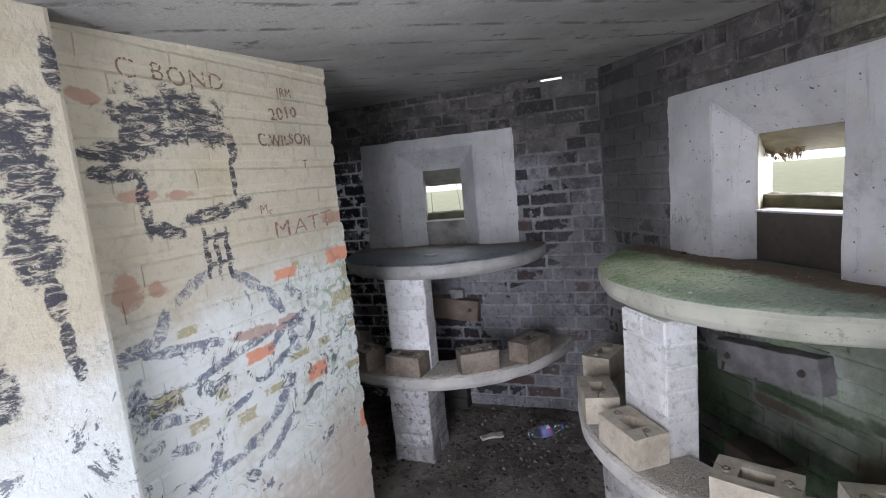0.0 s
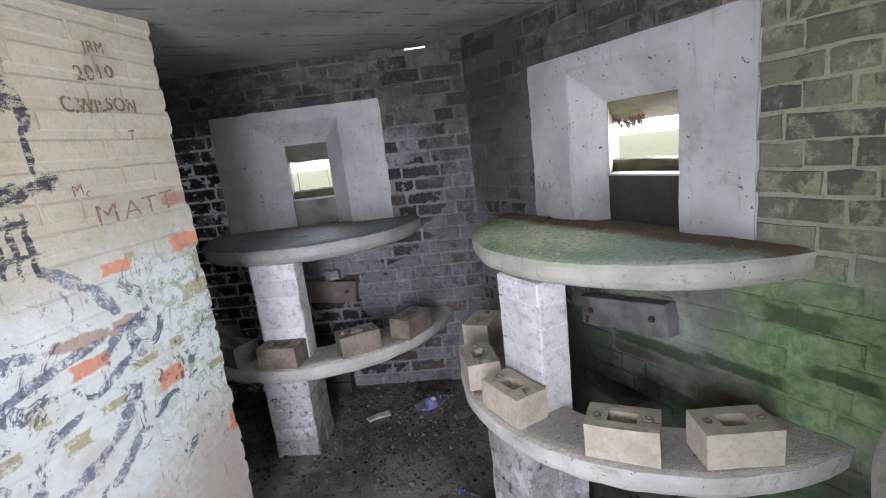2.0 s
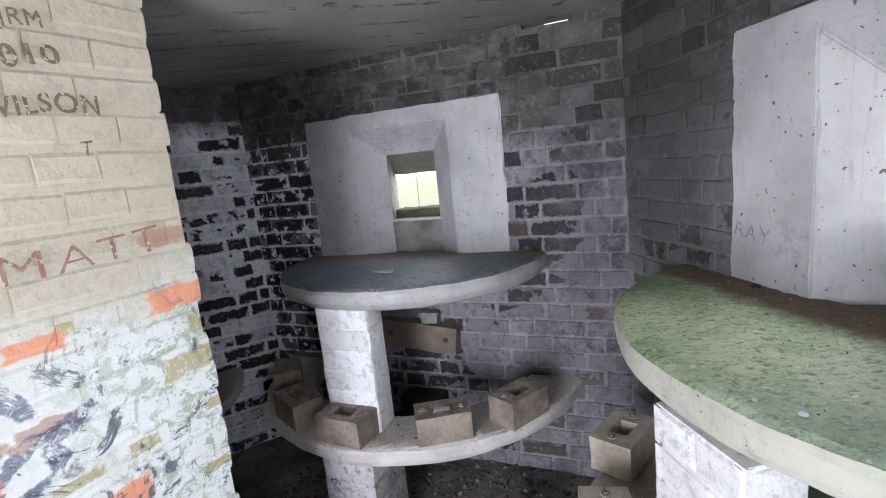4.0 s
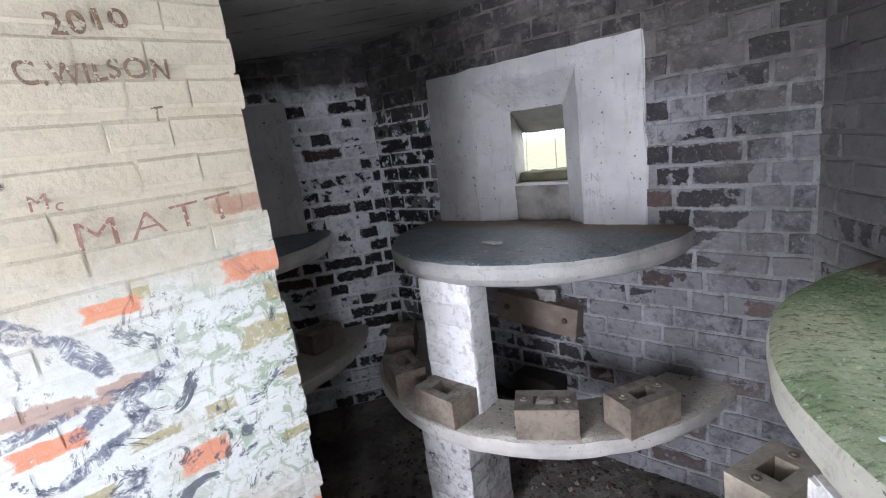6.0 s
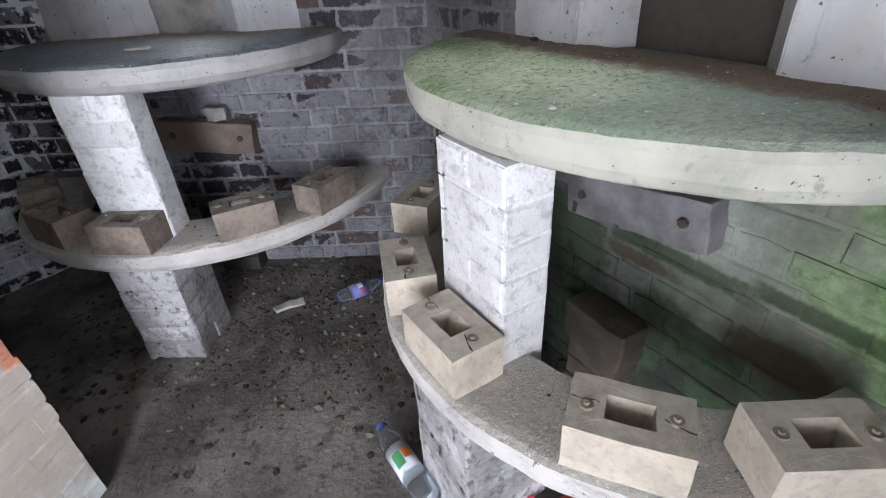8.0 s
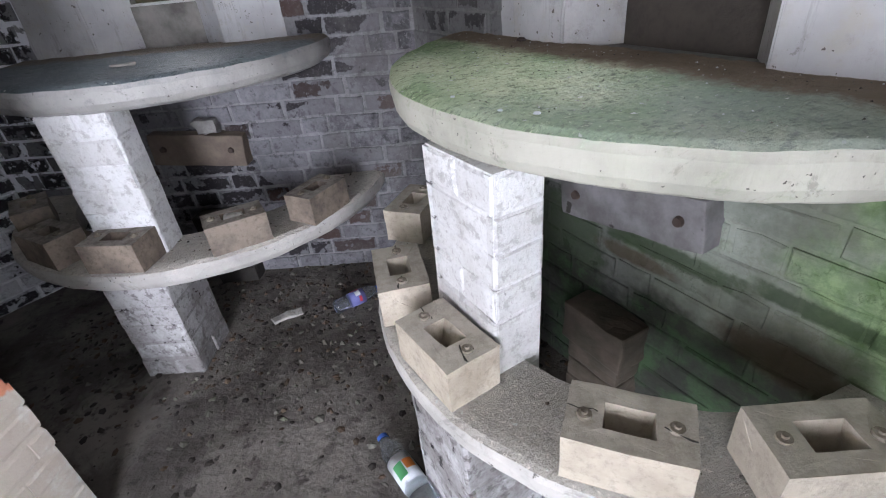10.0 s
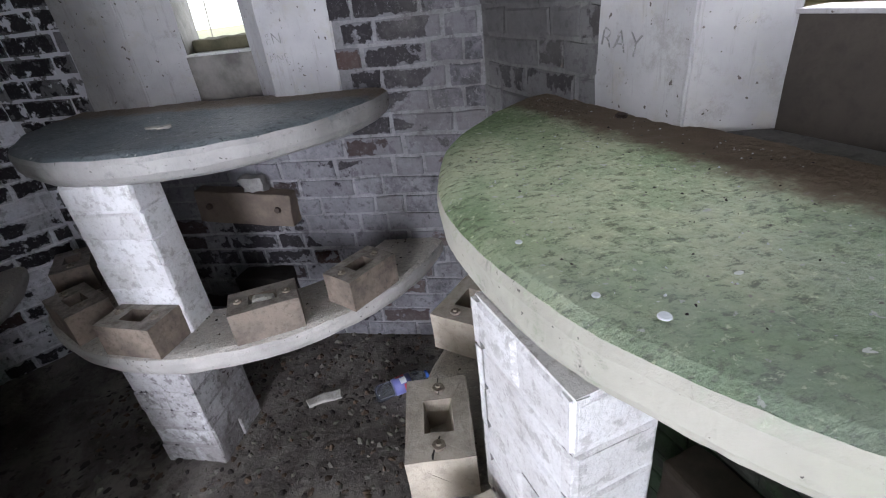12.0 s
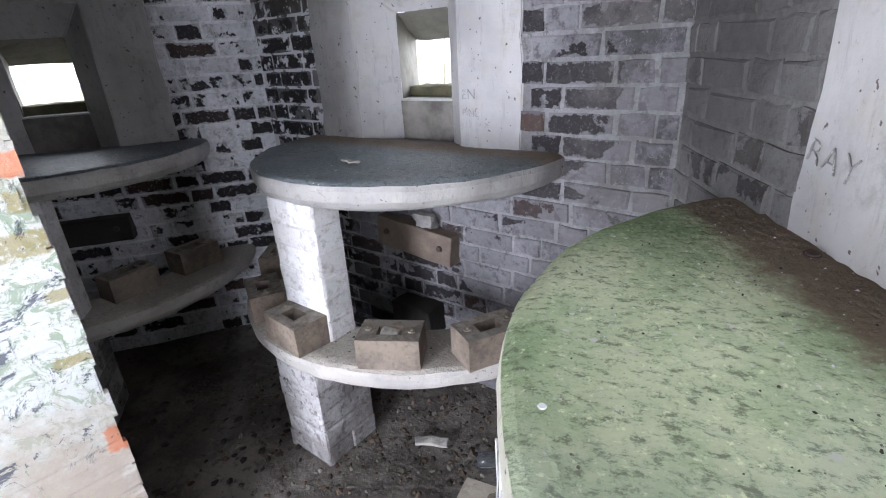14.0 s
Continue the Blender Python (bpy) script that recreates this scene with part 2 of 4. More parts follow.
def inner_paint(n, c):
    u, z = n.along(FN), n.up()
    uz = (u, z)
    # whiter paint on the lower half, with the doorway's bluish light mixed into its colour
    low = n.step(n.math("ADD", n.math("SUBTRACT", z, n.math("MULTIPLY", u, 0.12)), n.math("MULTIPLY", n.math("SUBTRACT", n.noise(7, 6, 0.7), 0.5), 0.45)), 1.40, 1.12)
    c = n.mix(n.math("MULTIPLY", low, 0.8), c, n.mix(n.noise(5, 5), (0.77, 0.80, 0.82), (0.60, 0.64, 0.62)))
    # brown seepage in the upper courses
    c = n.mix(n.math("MULTIPLY", n.step(n.noise(4, 6, 0.7), 0.50, 0.72), 0.42), c, (0.36, 0.29, 0.18))
    stroke = n.noise(22, 7, 0.78, dist=0.8)
    moss = n.math("MULTIPLY", n.step(stroke, 0.50, 0.56), n.math("MULTIPLY", n.step(u, -0.5, -0.05), n.math("MULTIPLY", low, n.step(z, 0.45, 0.75))))
    c = n.mix(n.math("MULTIPLY", moss, 0.7), c, n.mix(n.noise(40, 3), (0.14, 0.24, 0.10), (0.30, 0.36, 0.24)))
    must = n.blobs(uz, ((-0.05, 1.07, 0.066, 0.028), (-0.19, 0.934, 0.032, 0.015), (-0.80, 0.985, 0.045, 0.023), (-0.64, 0.935, 0.025, 0.02), (-0.565, 0.83, 0.032, 0.018), (-0.71, 1.14, 0.03, 0.012), (-0.32, 0.93, 0.045, 0.011), (-0.03, 0.788, 0.04, 0.013), (-0.01, 0.945, 0.028, 0.013), (-0.015, 1.155, 0.022, 0.022), (-0.28, 1.234, 0.016, 0.012), (-0.45, 0.865, 0.04, 0.012), (-0.72, 0.88, 0.03, 0.014)), boxy=True, wobble=0.7)
    c = n.mix(n.math("MULTIPLY", n.math("MULTIPLY", must, n.step(n.noise(45, 6, 0.8), 0.36, 0.5)), 0.8), c, n.mix(n.noise(20, 4), (0.40, 0.30, 0.12), (0.30, 0.28, 0.14)))
    brown = n.blobs(uz, ((-0.48, 1.062, 0.10, 0.02, -7), (-0.842, 1.28, 0.036, 0.042), (-0.852, 1.727, 0.038, 0.017), (-0.77, 1.50, 0.045, 0.014), (-0.66, 1.497, 0.04, 0.012), (-0.06, 1.372, 0.06, 0.02), (-0.345, 1.065, 0.05, 0.014), (-0.77, 1.27, 0.02, 0.02)))
    buff = n.blobs(uz, ((-0.45, 0.30, 0.32, 0.26), (-0.12, 0.36, 0.2, 0.26)), soft=0.6)
    c = n.mix(n.math("MULTIPLY", buff, 0.8), c, n.mix(n.noise(9, 6, 0.7), (0.50, 0.43, 0.35), (0.42, 0.33, 0.26)))
    c = n.mix(n.math("MULTIPLY", brown, 0.75), c, n.mix(n.noise(30, 4), (0.30, 0.14, 0.09), (0.42, 0.27, 0.20)))
    orange = n.blobs(uz, ((-0.05, 1.231, 0.066, 0.026), (-0.335, 1.217, 0.046, 0.017), (-0.482, 0.995, 0.052, 0.019), (-0.243, 0.842, 0.05, 0.028), (0.0, 0.545, 0.036, 0.034)), wobble=0.6, boxy=True)
    c = n.mix(n.math("MULTIPLY", n.math("MULTIPLY", orange, n.step(n.noise(50, 6, 0.8), 0.30, 0.42)), 0.92), c, n.mix(n.noise(24, 4), (0.62, 0.20, 0.10), (0.66, 0.32, 0.20)))
    # a daubed head with hatched hair, neck and sloping shoulders, and stripes below it
    head = n.blobs(uz, ((-0.645, 1.695, 0.155, 0.068), (-0.74, 1.635, 0.065, 0.04), (-0.535, 1.67, 0.06, 0.055), (-0.80, 1.605, 0.09, 0.022), (-0.82, 1.555, 0.07, 0.02), (-0.475, 1.625, 0.017, 0.04), (-0.484, 1.54, 0.008, 0.06), (-0.455, 1.468, 0.032, 0.014),
                        (-0.57, 1.44, 0.115, 0.022, 7), (-0.715, 1.41, 0.05, 0.018, -22), (-0.762, 1.475, 0.016, 0.075), (-0.612, 1.33, 0.010, 0.07), (-0.578, 1.325, 0.009, 0.07), (-0.542, 1.315, 0.010, 0.075), (-0.575, 1.375, 0.045, 0.008), (-0.575, 1.30, 0.045, 0.007)), wobble=1.1)
    body = n.blobs(uz, ((-0.69, 1.245, 0.085, 0.016, 28), (-0.775, 1.17, 0.065, 0.017, 62), (-0.485, 1.225, 0.08, 0.017, -35), (-0.395, 1.14, 0.06, 0.019, -58), (-0.835, 1.135, 0.05, 0.021), (-0.72, 1.098, 0.13, 0.015, -10), (-0.52, 1.035, 0.12, 0.012, 6), (-0.305, 1.05, 0.05, 0.022, 20), (-0.335, 0.99, 0.022, 0.045, 20), (-0.405, 1.025, 0.06, 0.015, 35),
                        (-0.865, 1.0, 0.024, 0.06), (-0.80, 0.935, 0.06, 0.016, -20), (-0.66, 1.01, 0.10, 0.011, 8), (-0.42, 0.94, 0.08, 0.014, 25), (-0.415, 0.82, 0.09, 0.021, 42), (-0.54, 0.748, 0.07, 0.02, 18), (-0.70, 0.728, 0.09, 0.014), (-0.85, 0.885, 0.03, 0.018), (-0.77, 0.84, 0.05, 0.016, -20), (-0.685, 0.758, 0.02, 0.04), (-0.45, 0.70, 0.08, 0.018, 35), (-0.58, 0.88, 0.06, 0.01, 15)), wobble=0.9)
    thick = n.blobs(uz, ((-0.948, 1.765, 0.018, 0.05), (-1.03, 1.64, 0.065, 0.065), (-1.02, 1.53, 0.05, 0.08), (-1.035, 1.42, 0.045, 0.075), (-1.02, 1.31, 0.018, 0.05), (-1.013, 1.22, 0.012, 0.05), (-1.005, 1.165, 0.013, 0.025), (-1.13, 1.17, 0.03, 0.05)), wobble=1.1)
    black = n.math("MAXIMUM", head, thick)
    navy = n.math("MULTIPLY", body, n.step(n.noise(30, 8, 0.85, dist=0.8), 0.42, 0.54))
    c = n.mix(n.math("MULTIPLY", navy, 0.85), c, n.mix(n.noise(18, 5, 0.7), (0.05, 0.06, 0.11), (0.16, 0.17, 0.24)))
    m = n.t.nodes.new("ShaderNodeMapping")
    m.inputs["Scale"].default_value = (0.8, 0.8, 2.6)
    n.put(m.inputs["Vector"], n.pos)
    spat = n.math("MULTIPLY", n.math("MULTIPLY", n.step(n.noise(10, 8, 0.8, dist=0.9), 0.56, 0.60), low), n.step(z, 0.45, 0.6))
    c = n.mix(n.math("MULTIPLY", spat, 0.85), c, (0.06, 0.07, 0.105))
    fleck = n.math("MULTIPLY", n.step(n.noise(22, 8, 0.85, vec=m.outputs[0], dist=0.6), 0.43, 0.51), n.step(n.noise(7, 5, 0.7), 0.26, 0.38))
    return n.mix(n.math("MULTIPLY", n.math("MULTIPLY", black, fleck), 0.93), c, (0.028, 0.032, 0.048))


WHITE, CREAM = (0.245, 0.24, 0.255), (0.505, 0.455, 0.345)
brick_w1 = painted_brick("whitewash worn off dark brick", 0.60, (0.74, 0.74, 0.79), bias=bias1, dirt=0.55, soot=(0.2, 0.195, 0.205), speck=0.25, rim0=0.006)
brick_w2 = painted_brick("sooty whitewash worn off dark brick", 0.68, WHITE, bias=bias2, dirt=0.85, soot=(0.115, 0.11, 0.12), bare_above=1.52, speck=0.3, extra=left2)
mortar_w2 = painted_brick("sooty whitewashed mortar", 0.86, (0.28, 0.275, 0.285), mortar=True, dirt=0.8, soot=(0.14, 0.135, 0.14), bare_above=1.52, extra=lambda n, c: left2(n, c, 0.40))
mortar_w1 = painted_brick("whitewashed mortar", 0.86, (0.76, 0.76, 0.80), mortar=True, dirt=0.35)
brick_w3 = painted_brick("algae grown whitewash on brick", 0.78, (0.19, 0.187, 0.185), extra=algae3, red=(0.045, 0.038, 0.036), bare_above=1.5, dirt=0.6, soot=(0.12, 0.115, 0.115))
mortar_w3 = painted_brick("algae grown mortar", 0.80, (0.23, 0.226, 0.218), mortar=True, extra=lambda n, c: algae3(n, c, True), bare_above=1.5, dirt=0.6, soot=(0.12, 0.115, 0.115))
brick_in = painted_brick("cream paint on inner wall brick", 1.2, CREAM, bare_above=5, extra=inner_paint, dirt=0.3, soot=(0.38, 0.34, 0.27), speck=0.08)
lower_pier_mat = painted_brick("stained white paint on lower pier brick", 0.86, (0.64, 0.63, 0.64), bare_above=5, dirt=0.85, soot=(0.17, 0.155, 0.15), ws=30)
brick_pier = painted_brick("white paint on pier brick", 0.98, (0.70, 0.695, 0.70), bare_above=5, dirt=0.45, soot=(0.30, 0.275, 0.255), speck=0.3, ws=26, smear=0.03)


def plain(name, a, b, rough=0.85, s1=3.0, s2=45.0, relief=0.4, dist=0.006, metal=0.0, spots=None, speck=0.3):
    n = Nodes(name, rough, metal)
    c = n.mix(n.step(n.noise(s1, 5, 0.6), 0.3, 0.7), a, b)
    c = n.mix(n.math("MULTIPLY", n.step(n.noise(s2, 5, 0.7), 0.45, 0.75), speck), c, tuple(x * 0.45 for x in a))
    if spots:
        c = n.mix(n.step(n.noise(spots[0], 3, 0.5), spots[1], spots[1] + 0.04), c, spots[2])
    n.bump(n.math("ADD", n.noise(s2, 6, 0.65), n.math("MULTIPLY", n.noise(s1 * 4, 4), 0.6)), relief, dist)
    return n.done(c)


def plaster_mat():
    n = Nodes("white plaster", 0.8)
    c = n.mix(n.step(n.noise(3, 5), 0.35, 0.7), (0.46, 0.45, 0.45), (0.32, 0.312, 0.315))
    c = n.mix(n.math("MULTIPLY", n.step(n.noise(13, 6, 0.7), 0.50, 0.70), 0.45), c, (0.38, 0.35, 0.28))
    c = n.mix(n.math("MULTIPLY", n.step(n.noise(5, 8, 0.82), 0.52, 0.66), 0.55), c, (0.24, 0.225, 0.21))
    c = n.mix(n.step(n.noise(55, 3, 0.5), 0.68, 0.71), c, (0.12, 0.10, 0.09))
    c = n.mix(n.math("MULTIPLY", n.step(n.noise(16, 8, 0.85, dist=1.2), 0.62, 0.66), 0.6), c, (0.16, 0.145, 0.13))
    m = n.t.nodes.new("ShaderNodeMapping")
    m.inputs["Scale"].default_value = (1.0, 1.0, 0.12)
    n.put(m.inputs["Vector"], n.pos)
    c = n.mix(n.math("MULTIPLY", n.step(n.noise(34, 6, 0.75, vec=m.outputs[0]), 0.54, 0.68), 0.45), c, (0.22, 0.21, 0.20))
    n.bump(n.noise(24, 6, 0.6), 0.45, 0.006)
    return n.done(c)


def table_mat(name, top_a, top_b, side, f=None, pits=0.85):
    n = Nodes(name, 0.92)
    m = n.t.nodes.new("ShaderNodeMapping")
    m.inputs["Scale"].default_value = (1.0, 1.7, 1.0)
    n.put(m.inputs["Vector"], n.pos)
    flake = n.noise(46, 8, 0.78, vec=m.outputs[0], dist=0.15)
    top = n.mix(n.step(n.math("ADD", n.noise(3.2, 6, 0.6), n.math("MULTIPLY", n.math("SUBTRACT", flake, 0.5), 0.3)), 0.36, 0.64), top_a, top_b)
    top = n.mix(n.math("MULTIPLY", n.step(flake, 0.48, 0.38), pits), top, tuple(0.26 * x for x in top_b))
    top = n.mix(n.math("MULTIPLY", n.step(n.noise(120, 6, 0.75), 0.52, 0.66), 0.45), top, tuple(0.45 * x for x in top_a))
    top = n.mix(n.math("MULTIPLY", n.step(n.noise(85, 6, 0.75), 0.57, 0.66), 0.7), top, tuple(1.4 * x for x in top_b))
    top = n.mix(n.step(n.noise(70, 3, 0.5), 0.69, 0.72), top, (0.55, 0.57, 0.52))
    if f is F3:
        blue = n.step(n.math("ADD", n.along(f), n.math("MULTIPLY", n.math("SUBTRACT", n.noise(4, 6, 0.7), 0.5), 0.9)), 0.95, 1.55)
        top = n.mix(n.math("MULTIPLY", blue, 0.62), top, n.mix(flake, (0.26, 0.30, 0.31), (0.44, 0.47, 0.46)))
        top = n.mix(n.step(n.noise(38, 3, 0.5, dist=0.4), 0.735, 0.75), top, (0.72, 0.75, 0.72))
    if f:
        back = n.step(n.math("ADD", n.out(f), n.math("MULTIPLY", n.wob(), 0.16)), -0.17, -0.09)
        top = n.mix(back, top, n.mix(n.noise(30, 5), (0.15, 0.11, 0.075), (0.26, 0.21, 0.16)))
    s = n.mix(n.step(n.noise(6, 5), 0.35, 0.7), side, tuple(0.72 * x for x in side))
    s = n.mix(n.math("MULTIPLY", n.step(n.noise(25, 6, 0.75), 0.55, 0.72), 0.4), s, tuple(0.5 * x for x in top_a))
    s = n.mix(n.math("MULTIPLY", n.step(n.noise(4.5, 7, 0.75), 0.50, 0.64), 0.5), s, tuple(0.6 * p + 0.25 * q for p, q in zip(side, top_b)))
    s = n.mix(n.math("MULTIPLY", n.step(n.noise(11, 7, 0.8, dist=0.6), 0.57, 0.64), 0.55), s, tuple(0.42 * x for x in side))
    s = n.mix(n.step(n.noise(80, 3), 0.68, 0.71), s, (0.10, 0.09, 0.08))
    c = n.mix(n.step(n.math("ADD", n.upward(), n.math("MULTIPLY", n.math("SUBTRACT", n.noise(28, 6, 0.75), 0.5), 1.1)), 0.30, 0.75), s, top)
    n.bump(n.math("ADD", n.math("MULTIPLY", flake, n.math("ADD", 0.15, n.math("MULTIPLY", n.step(n.upward(), 0.5, 0.9), 0.85))), n.math("MULTIPLY", n.noise(12, 5), 0.6)), 0.85, 0.012)
    return n.done(c)


def ceiling_mat():
    n = Nodes("soot stained board marked concrete", 0.9)
    c = n.mix(n.step(n.noise(1.7, 5), 0.35, 0.68), (0.34, 0.327, 0.305), (0.205, 0.197, 0.187))
    w = n.t.nodes.new("ShaderNodeTexWave")
    w.inputs["Scale"].default_value, w.inputs["Distortion"].default_value, w.inputs["Detail"].default_value = 1.6, 1.2, 3.0
    m = n.t.nodes.new("ShaderNodeMapping")
    m.inputs["Rotation"].default_value = (0, 0, radians(68))
    n.put(m.inputs["Vector"], n.pos)
    n.put(w.inputs["Vector"], m.outputs[0])
    line = n.math("MULTIPLY", n.step(w.outputs["Fac"], 0.07, 0.0), n.step(n.noise(9, 5, 0.7), 0.45, 0.6))
    c = n.mix(n.math("MULTIPLY", line, 0.8), c, (0.08, 0.075, 0.07))
    c = n.mix(n.step(n.noise(8, 7, 0.75), 0.60, 0.66), c, (0.12, 0.11, 0.10))
    c = n.mix(n.math("MULTIPLY", n.step(n.noise(90, 5, 0.75), 0.5, 0.68), 0.4), c, (0.12, 0.115, 0.11))
    n.bump(n.math("SUBTRACT", n.noise(30, 6, 0.65), line), 0.4, 0.008)
    return n.done(c)


def floor_mat():
    n = Nodes("trodden earth over concrete", 0.95)
    c = n.mix(n.step(n.noise(2.6, 6, 0.65), 0.35, 0.65), (0.225, 0.203, 0.183), (0.085, 0.075, 0.068))
    c = n.mix(n.math("MULTIPLY", n.step(n.noise(19, 7, 0.72), 0.53, 0.66), 0.75), c, (0.04, 0.034, 0.03))
    c = n.mix(n.math("MULTIPLY", n.step(n.noise(6, 7, 0.7, dist=0.6), 0.52, 0.62), 0.55), c, (0.06, 0.05, 0.042))
    c = n.mix(n.math("MULTIPLY", n.step(n.noise(11, 3, 0.5), 0.66, 0.70), 0.8), c, (0.035, 0.03, 0.027))
    c = n.mix(n.step(n.noise(75, 3, 0.6), 0.70, 0.74), c, (0.28, 0.26, 0.24))
    n.bump(n.math("ADD", n.noise(30, 6, 0.7), n.noise(8, 4)), 0.8, 0.012)
    return n.done(c)


plaster = plaster_mat()
table_green = table_mat("mossy concrete", (0.27, 0.38, 0.205), (0.56, 0.61, 0.41), (0.41, 0.397, 0.34), F3)
table_grey = table_mat("damp grey concrete", (0.12, 0.145, 0.16), (0.20, 0.225, 0.235), (0.36, 0.345, 0.33), F2)
table_wet = table_mat("wet grey concrete", (0.10, 0.12, 0.14), (0.15, 0.17, 0.19), (0.40, 0.38, 0.36))
table_grey.node_tree.nodes["Principled BSDF"].inputs["Roughness"].default_value = 0.42
table_wet.node_tree.nodes["Principled BSDF"].inputs["Roughness"].default_value = 0.38
shelf_mat = table_mat("pale shelf concrete", (0.42, 0.39, 0.345), (0.58, 0.54, 0.48), (0.50, 0.475, 0.445), pits=0.35)


def block_material(name, a, b_, d1, d2):
    n = Nodes(name, 0.9)
    side = n.mix(n.step(n.noise(9, 6, 0.65), 0.35, 0.68), a, b_)
    side = n.mix(n.math("MULTIPLY", n.step(n.noise(60, 6, 0.75), 0.48, 0.68), 0.5), side, tuple(0.5 * x for x in b_))
    side = n.mix(n.math("MULTIPLY", n.random(), 0.25), side, d1)
    dust = n.mix(n.step(n.noise(28, 6, 0.7), 0.4, 0.65), d1, d2)
    c = n.mix(n.math("MULTIPLY", n.step(n.upward(), 0.6, 0.9), 0.85), side, dust)
    n.bump(n.math("ADD", n.noise(50, 7, 0.7), n.noise(14, 5)), 0.45, 0.006)
    return n.done(c)


block_mat = block_material("weathered brown concrete with dust", (0.25, 0.20, 0.16), (0.115, 0.092, 0.076), (0.31, 0.285, 0.25), (0.16, 0.14, 0.12))
# lighter copy of the block colour, with the light on the green table's shelf painted in
lit_block_mat = block_material("dusty concrete in a lit pale tone", (0.46, 0.40, 0.325), (0.33, 0.28, 0.22), (0.50, 0.46, 0.39), (0.37, 0.33, 0.275))
bolt_mat = plain("dust caked iron", (0.27, 0.235, 0.19), (0.16, 0.13, 0.10), 0.85, 40, 120)
near_black_mat = plain("dusty near-black", (0.05, 0.045, 0.04), (0.03, 0.027, 0.025))
ceil_mat, earth = ceiling_mat(), floor_mat()
dark_upstand = plain("damp brown concrete", (0.06, 0.05, 0.042), (0.035, 0.03, 0.026), 0.8, 5, 40)
upstand_mat = plain("bare grey concrete", (0.24, 0.225, 0.205), (0.09, 0.082, 0.075), 0.85, 7, 40)
reveal_mat = plain("ochre stained reveal", (0.22, 0.19, 0.125), (0.13, 0.112, 0.075), 0.85, 6, 30)
grey_reveal = plain("weathered grey reveal", (0.20, 0.192, 0.165), (0.13, 0.125, 0.105), 0.85, 6, 30)
ledge_mat = plain("mossy earth", (0.07, 0.065, 0.04), (0.12, 0.11, 0.07), 0.95, 9, 50)
iron = plain("rusted iron", (0.09, 0.06, 0.045), (0.05, 0.035, 0.03), 0.7, 30, 90)
grass_mat = plain("rough grass", (0.42, 0.42, 0.33), (0.34, 0.36, 0.24), 0.9, 2, 20)

# ---- building helpers ----


def mesh_of(name, bm, mats):
    me = bpy.data.meshes.new(name)
    bm.normal_update()
    bm.to_mesh(me)
    bm.free()
    for m in (mats if isinstance(mats, (list, tuple)) else [mats]):
        me.materials.append(m)
    return me


def thing(name, label, category, m=Matrix(), bm=None, material=None, group="", kind=""):
    ob = new(name, mesh_of(name, bm, material) if bm else None)
    ob.matrix_basis = m
    return tagged(ob, label, category, group, kind)


def part(name, bm, material, parent, label="", m=Matrix()):
    ob = new(name, mesh_of(name, bm, material))
    ob.parent, ob.matrix_basis = parent, m
    return tagged(ob, label)


def add_box(bm, x0, x1, y0, y1, z0, z1, mat=0, bevel=0.0):
    v = [bm.verts.new((x, y, z)) for x in (x0, x1) for y in (y0, y1) for z in (z0, z1)]
    fs = [bm.faces.new([v[i] for i in q]) for q in ((0, 1, 3, 2), (4, 6, 7, 5), (0, 4, 5, 1), (2, 3, 7, 6), (0, 2, 6, 4), (1, 5, 7, 3))]
    for f in fs:
        f.material_index = mat
    if bevel:
        es = list({e for f in fs for e in f.edges})
        bmesh.ops.bevel(bm, geom=es, offset=bevel, segments=2, profile=0.6, affect="EDGES")
    return v


def rough_up(bm, amount, scale, seed=0.0):
    for v in bm.verts:
        v.co += Vector(noise.noise_vector(v.co * scale + Vector((seed, seed * 1.7, 0)))) * amount


def slab_with_holes(bm, u0, u1, z0, z1, v0, v1, holes):
    us = sorted({u0, u1, *[h[0] for h in holes], *[h[1] for h in holes]})
    zs = sorted({z0, z1, *[h[2] for h in holes], *[h[3] for h in holes]})
    for a, b in zip(us, us[1:]):
        for c, d in zip(zs, zs[1:]):
            mu, mz = (a + b) / 2, (c + d) / 2
            if not any(h[0] < mu < h[1] and h[2] < mz < h[3] for h in holes):
                add_box(bm, a, b, v0, v1, c, d)


_bricks = {}


def brick_mesh(length, height, material, soft, depth=0.03, jit=0.004):
    """A worn brick, its face at y = 0, with its left lower corner at the origin; four variants."""
    key = (round(length, 2), round(height, 3), material.name, soft, random.randrange(4))
    if key not in _bricks:
        bm = bmesh.new()
        l, h, c = key[0], height, 0.005 + soft
        cx = c if soft < 0.005 else 0.001
        rings = []
        for y, ins in ((depth, 0.0), (0.55 * c, 0.0), (0.0, c)):
            j = jit if y < depth else 0
            pts = []
            for x, z, sx, sz in ((0, 0, 1, 1), (l / 2, 0, 0, 1), (l, 0, -1, 1), (l, h, -1, -1), (l / 2, h, 0, -1), (0, h, 1, -1)):
                pts.append(bm.verts.new((x + sx * min(ins, cx) + random.uniform(-j, j), y + random.uniform(-j, j) * 0.5, z + sz * ins + random.uniform(-j, j))))
            rings.append(pts)
        for a, b in zip(rings, rings[1:]):
            for i in range(6):
                k = (i + 1) % 6
                bm.faces.new((a[i], a[k], b[k], b[i]))
        f = bm.faces.new(rings[-1])
        bmesh.ops.recalc_face_normals(bm, faces=bm.faces)
        if f.normal.y > 0:
            bmesh.ops.reverse_faces(bm, faces=bm.faces)
        _bricks[key] = mesh_of("brick", bm, material)
    return _bricks[key]


PITCH, JOINT = 0.075, 0.011


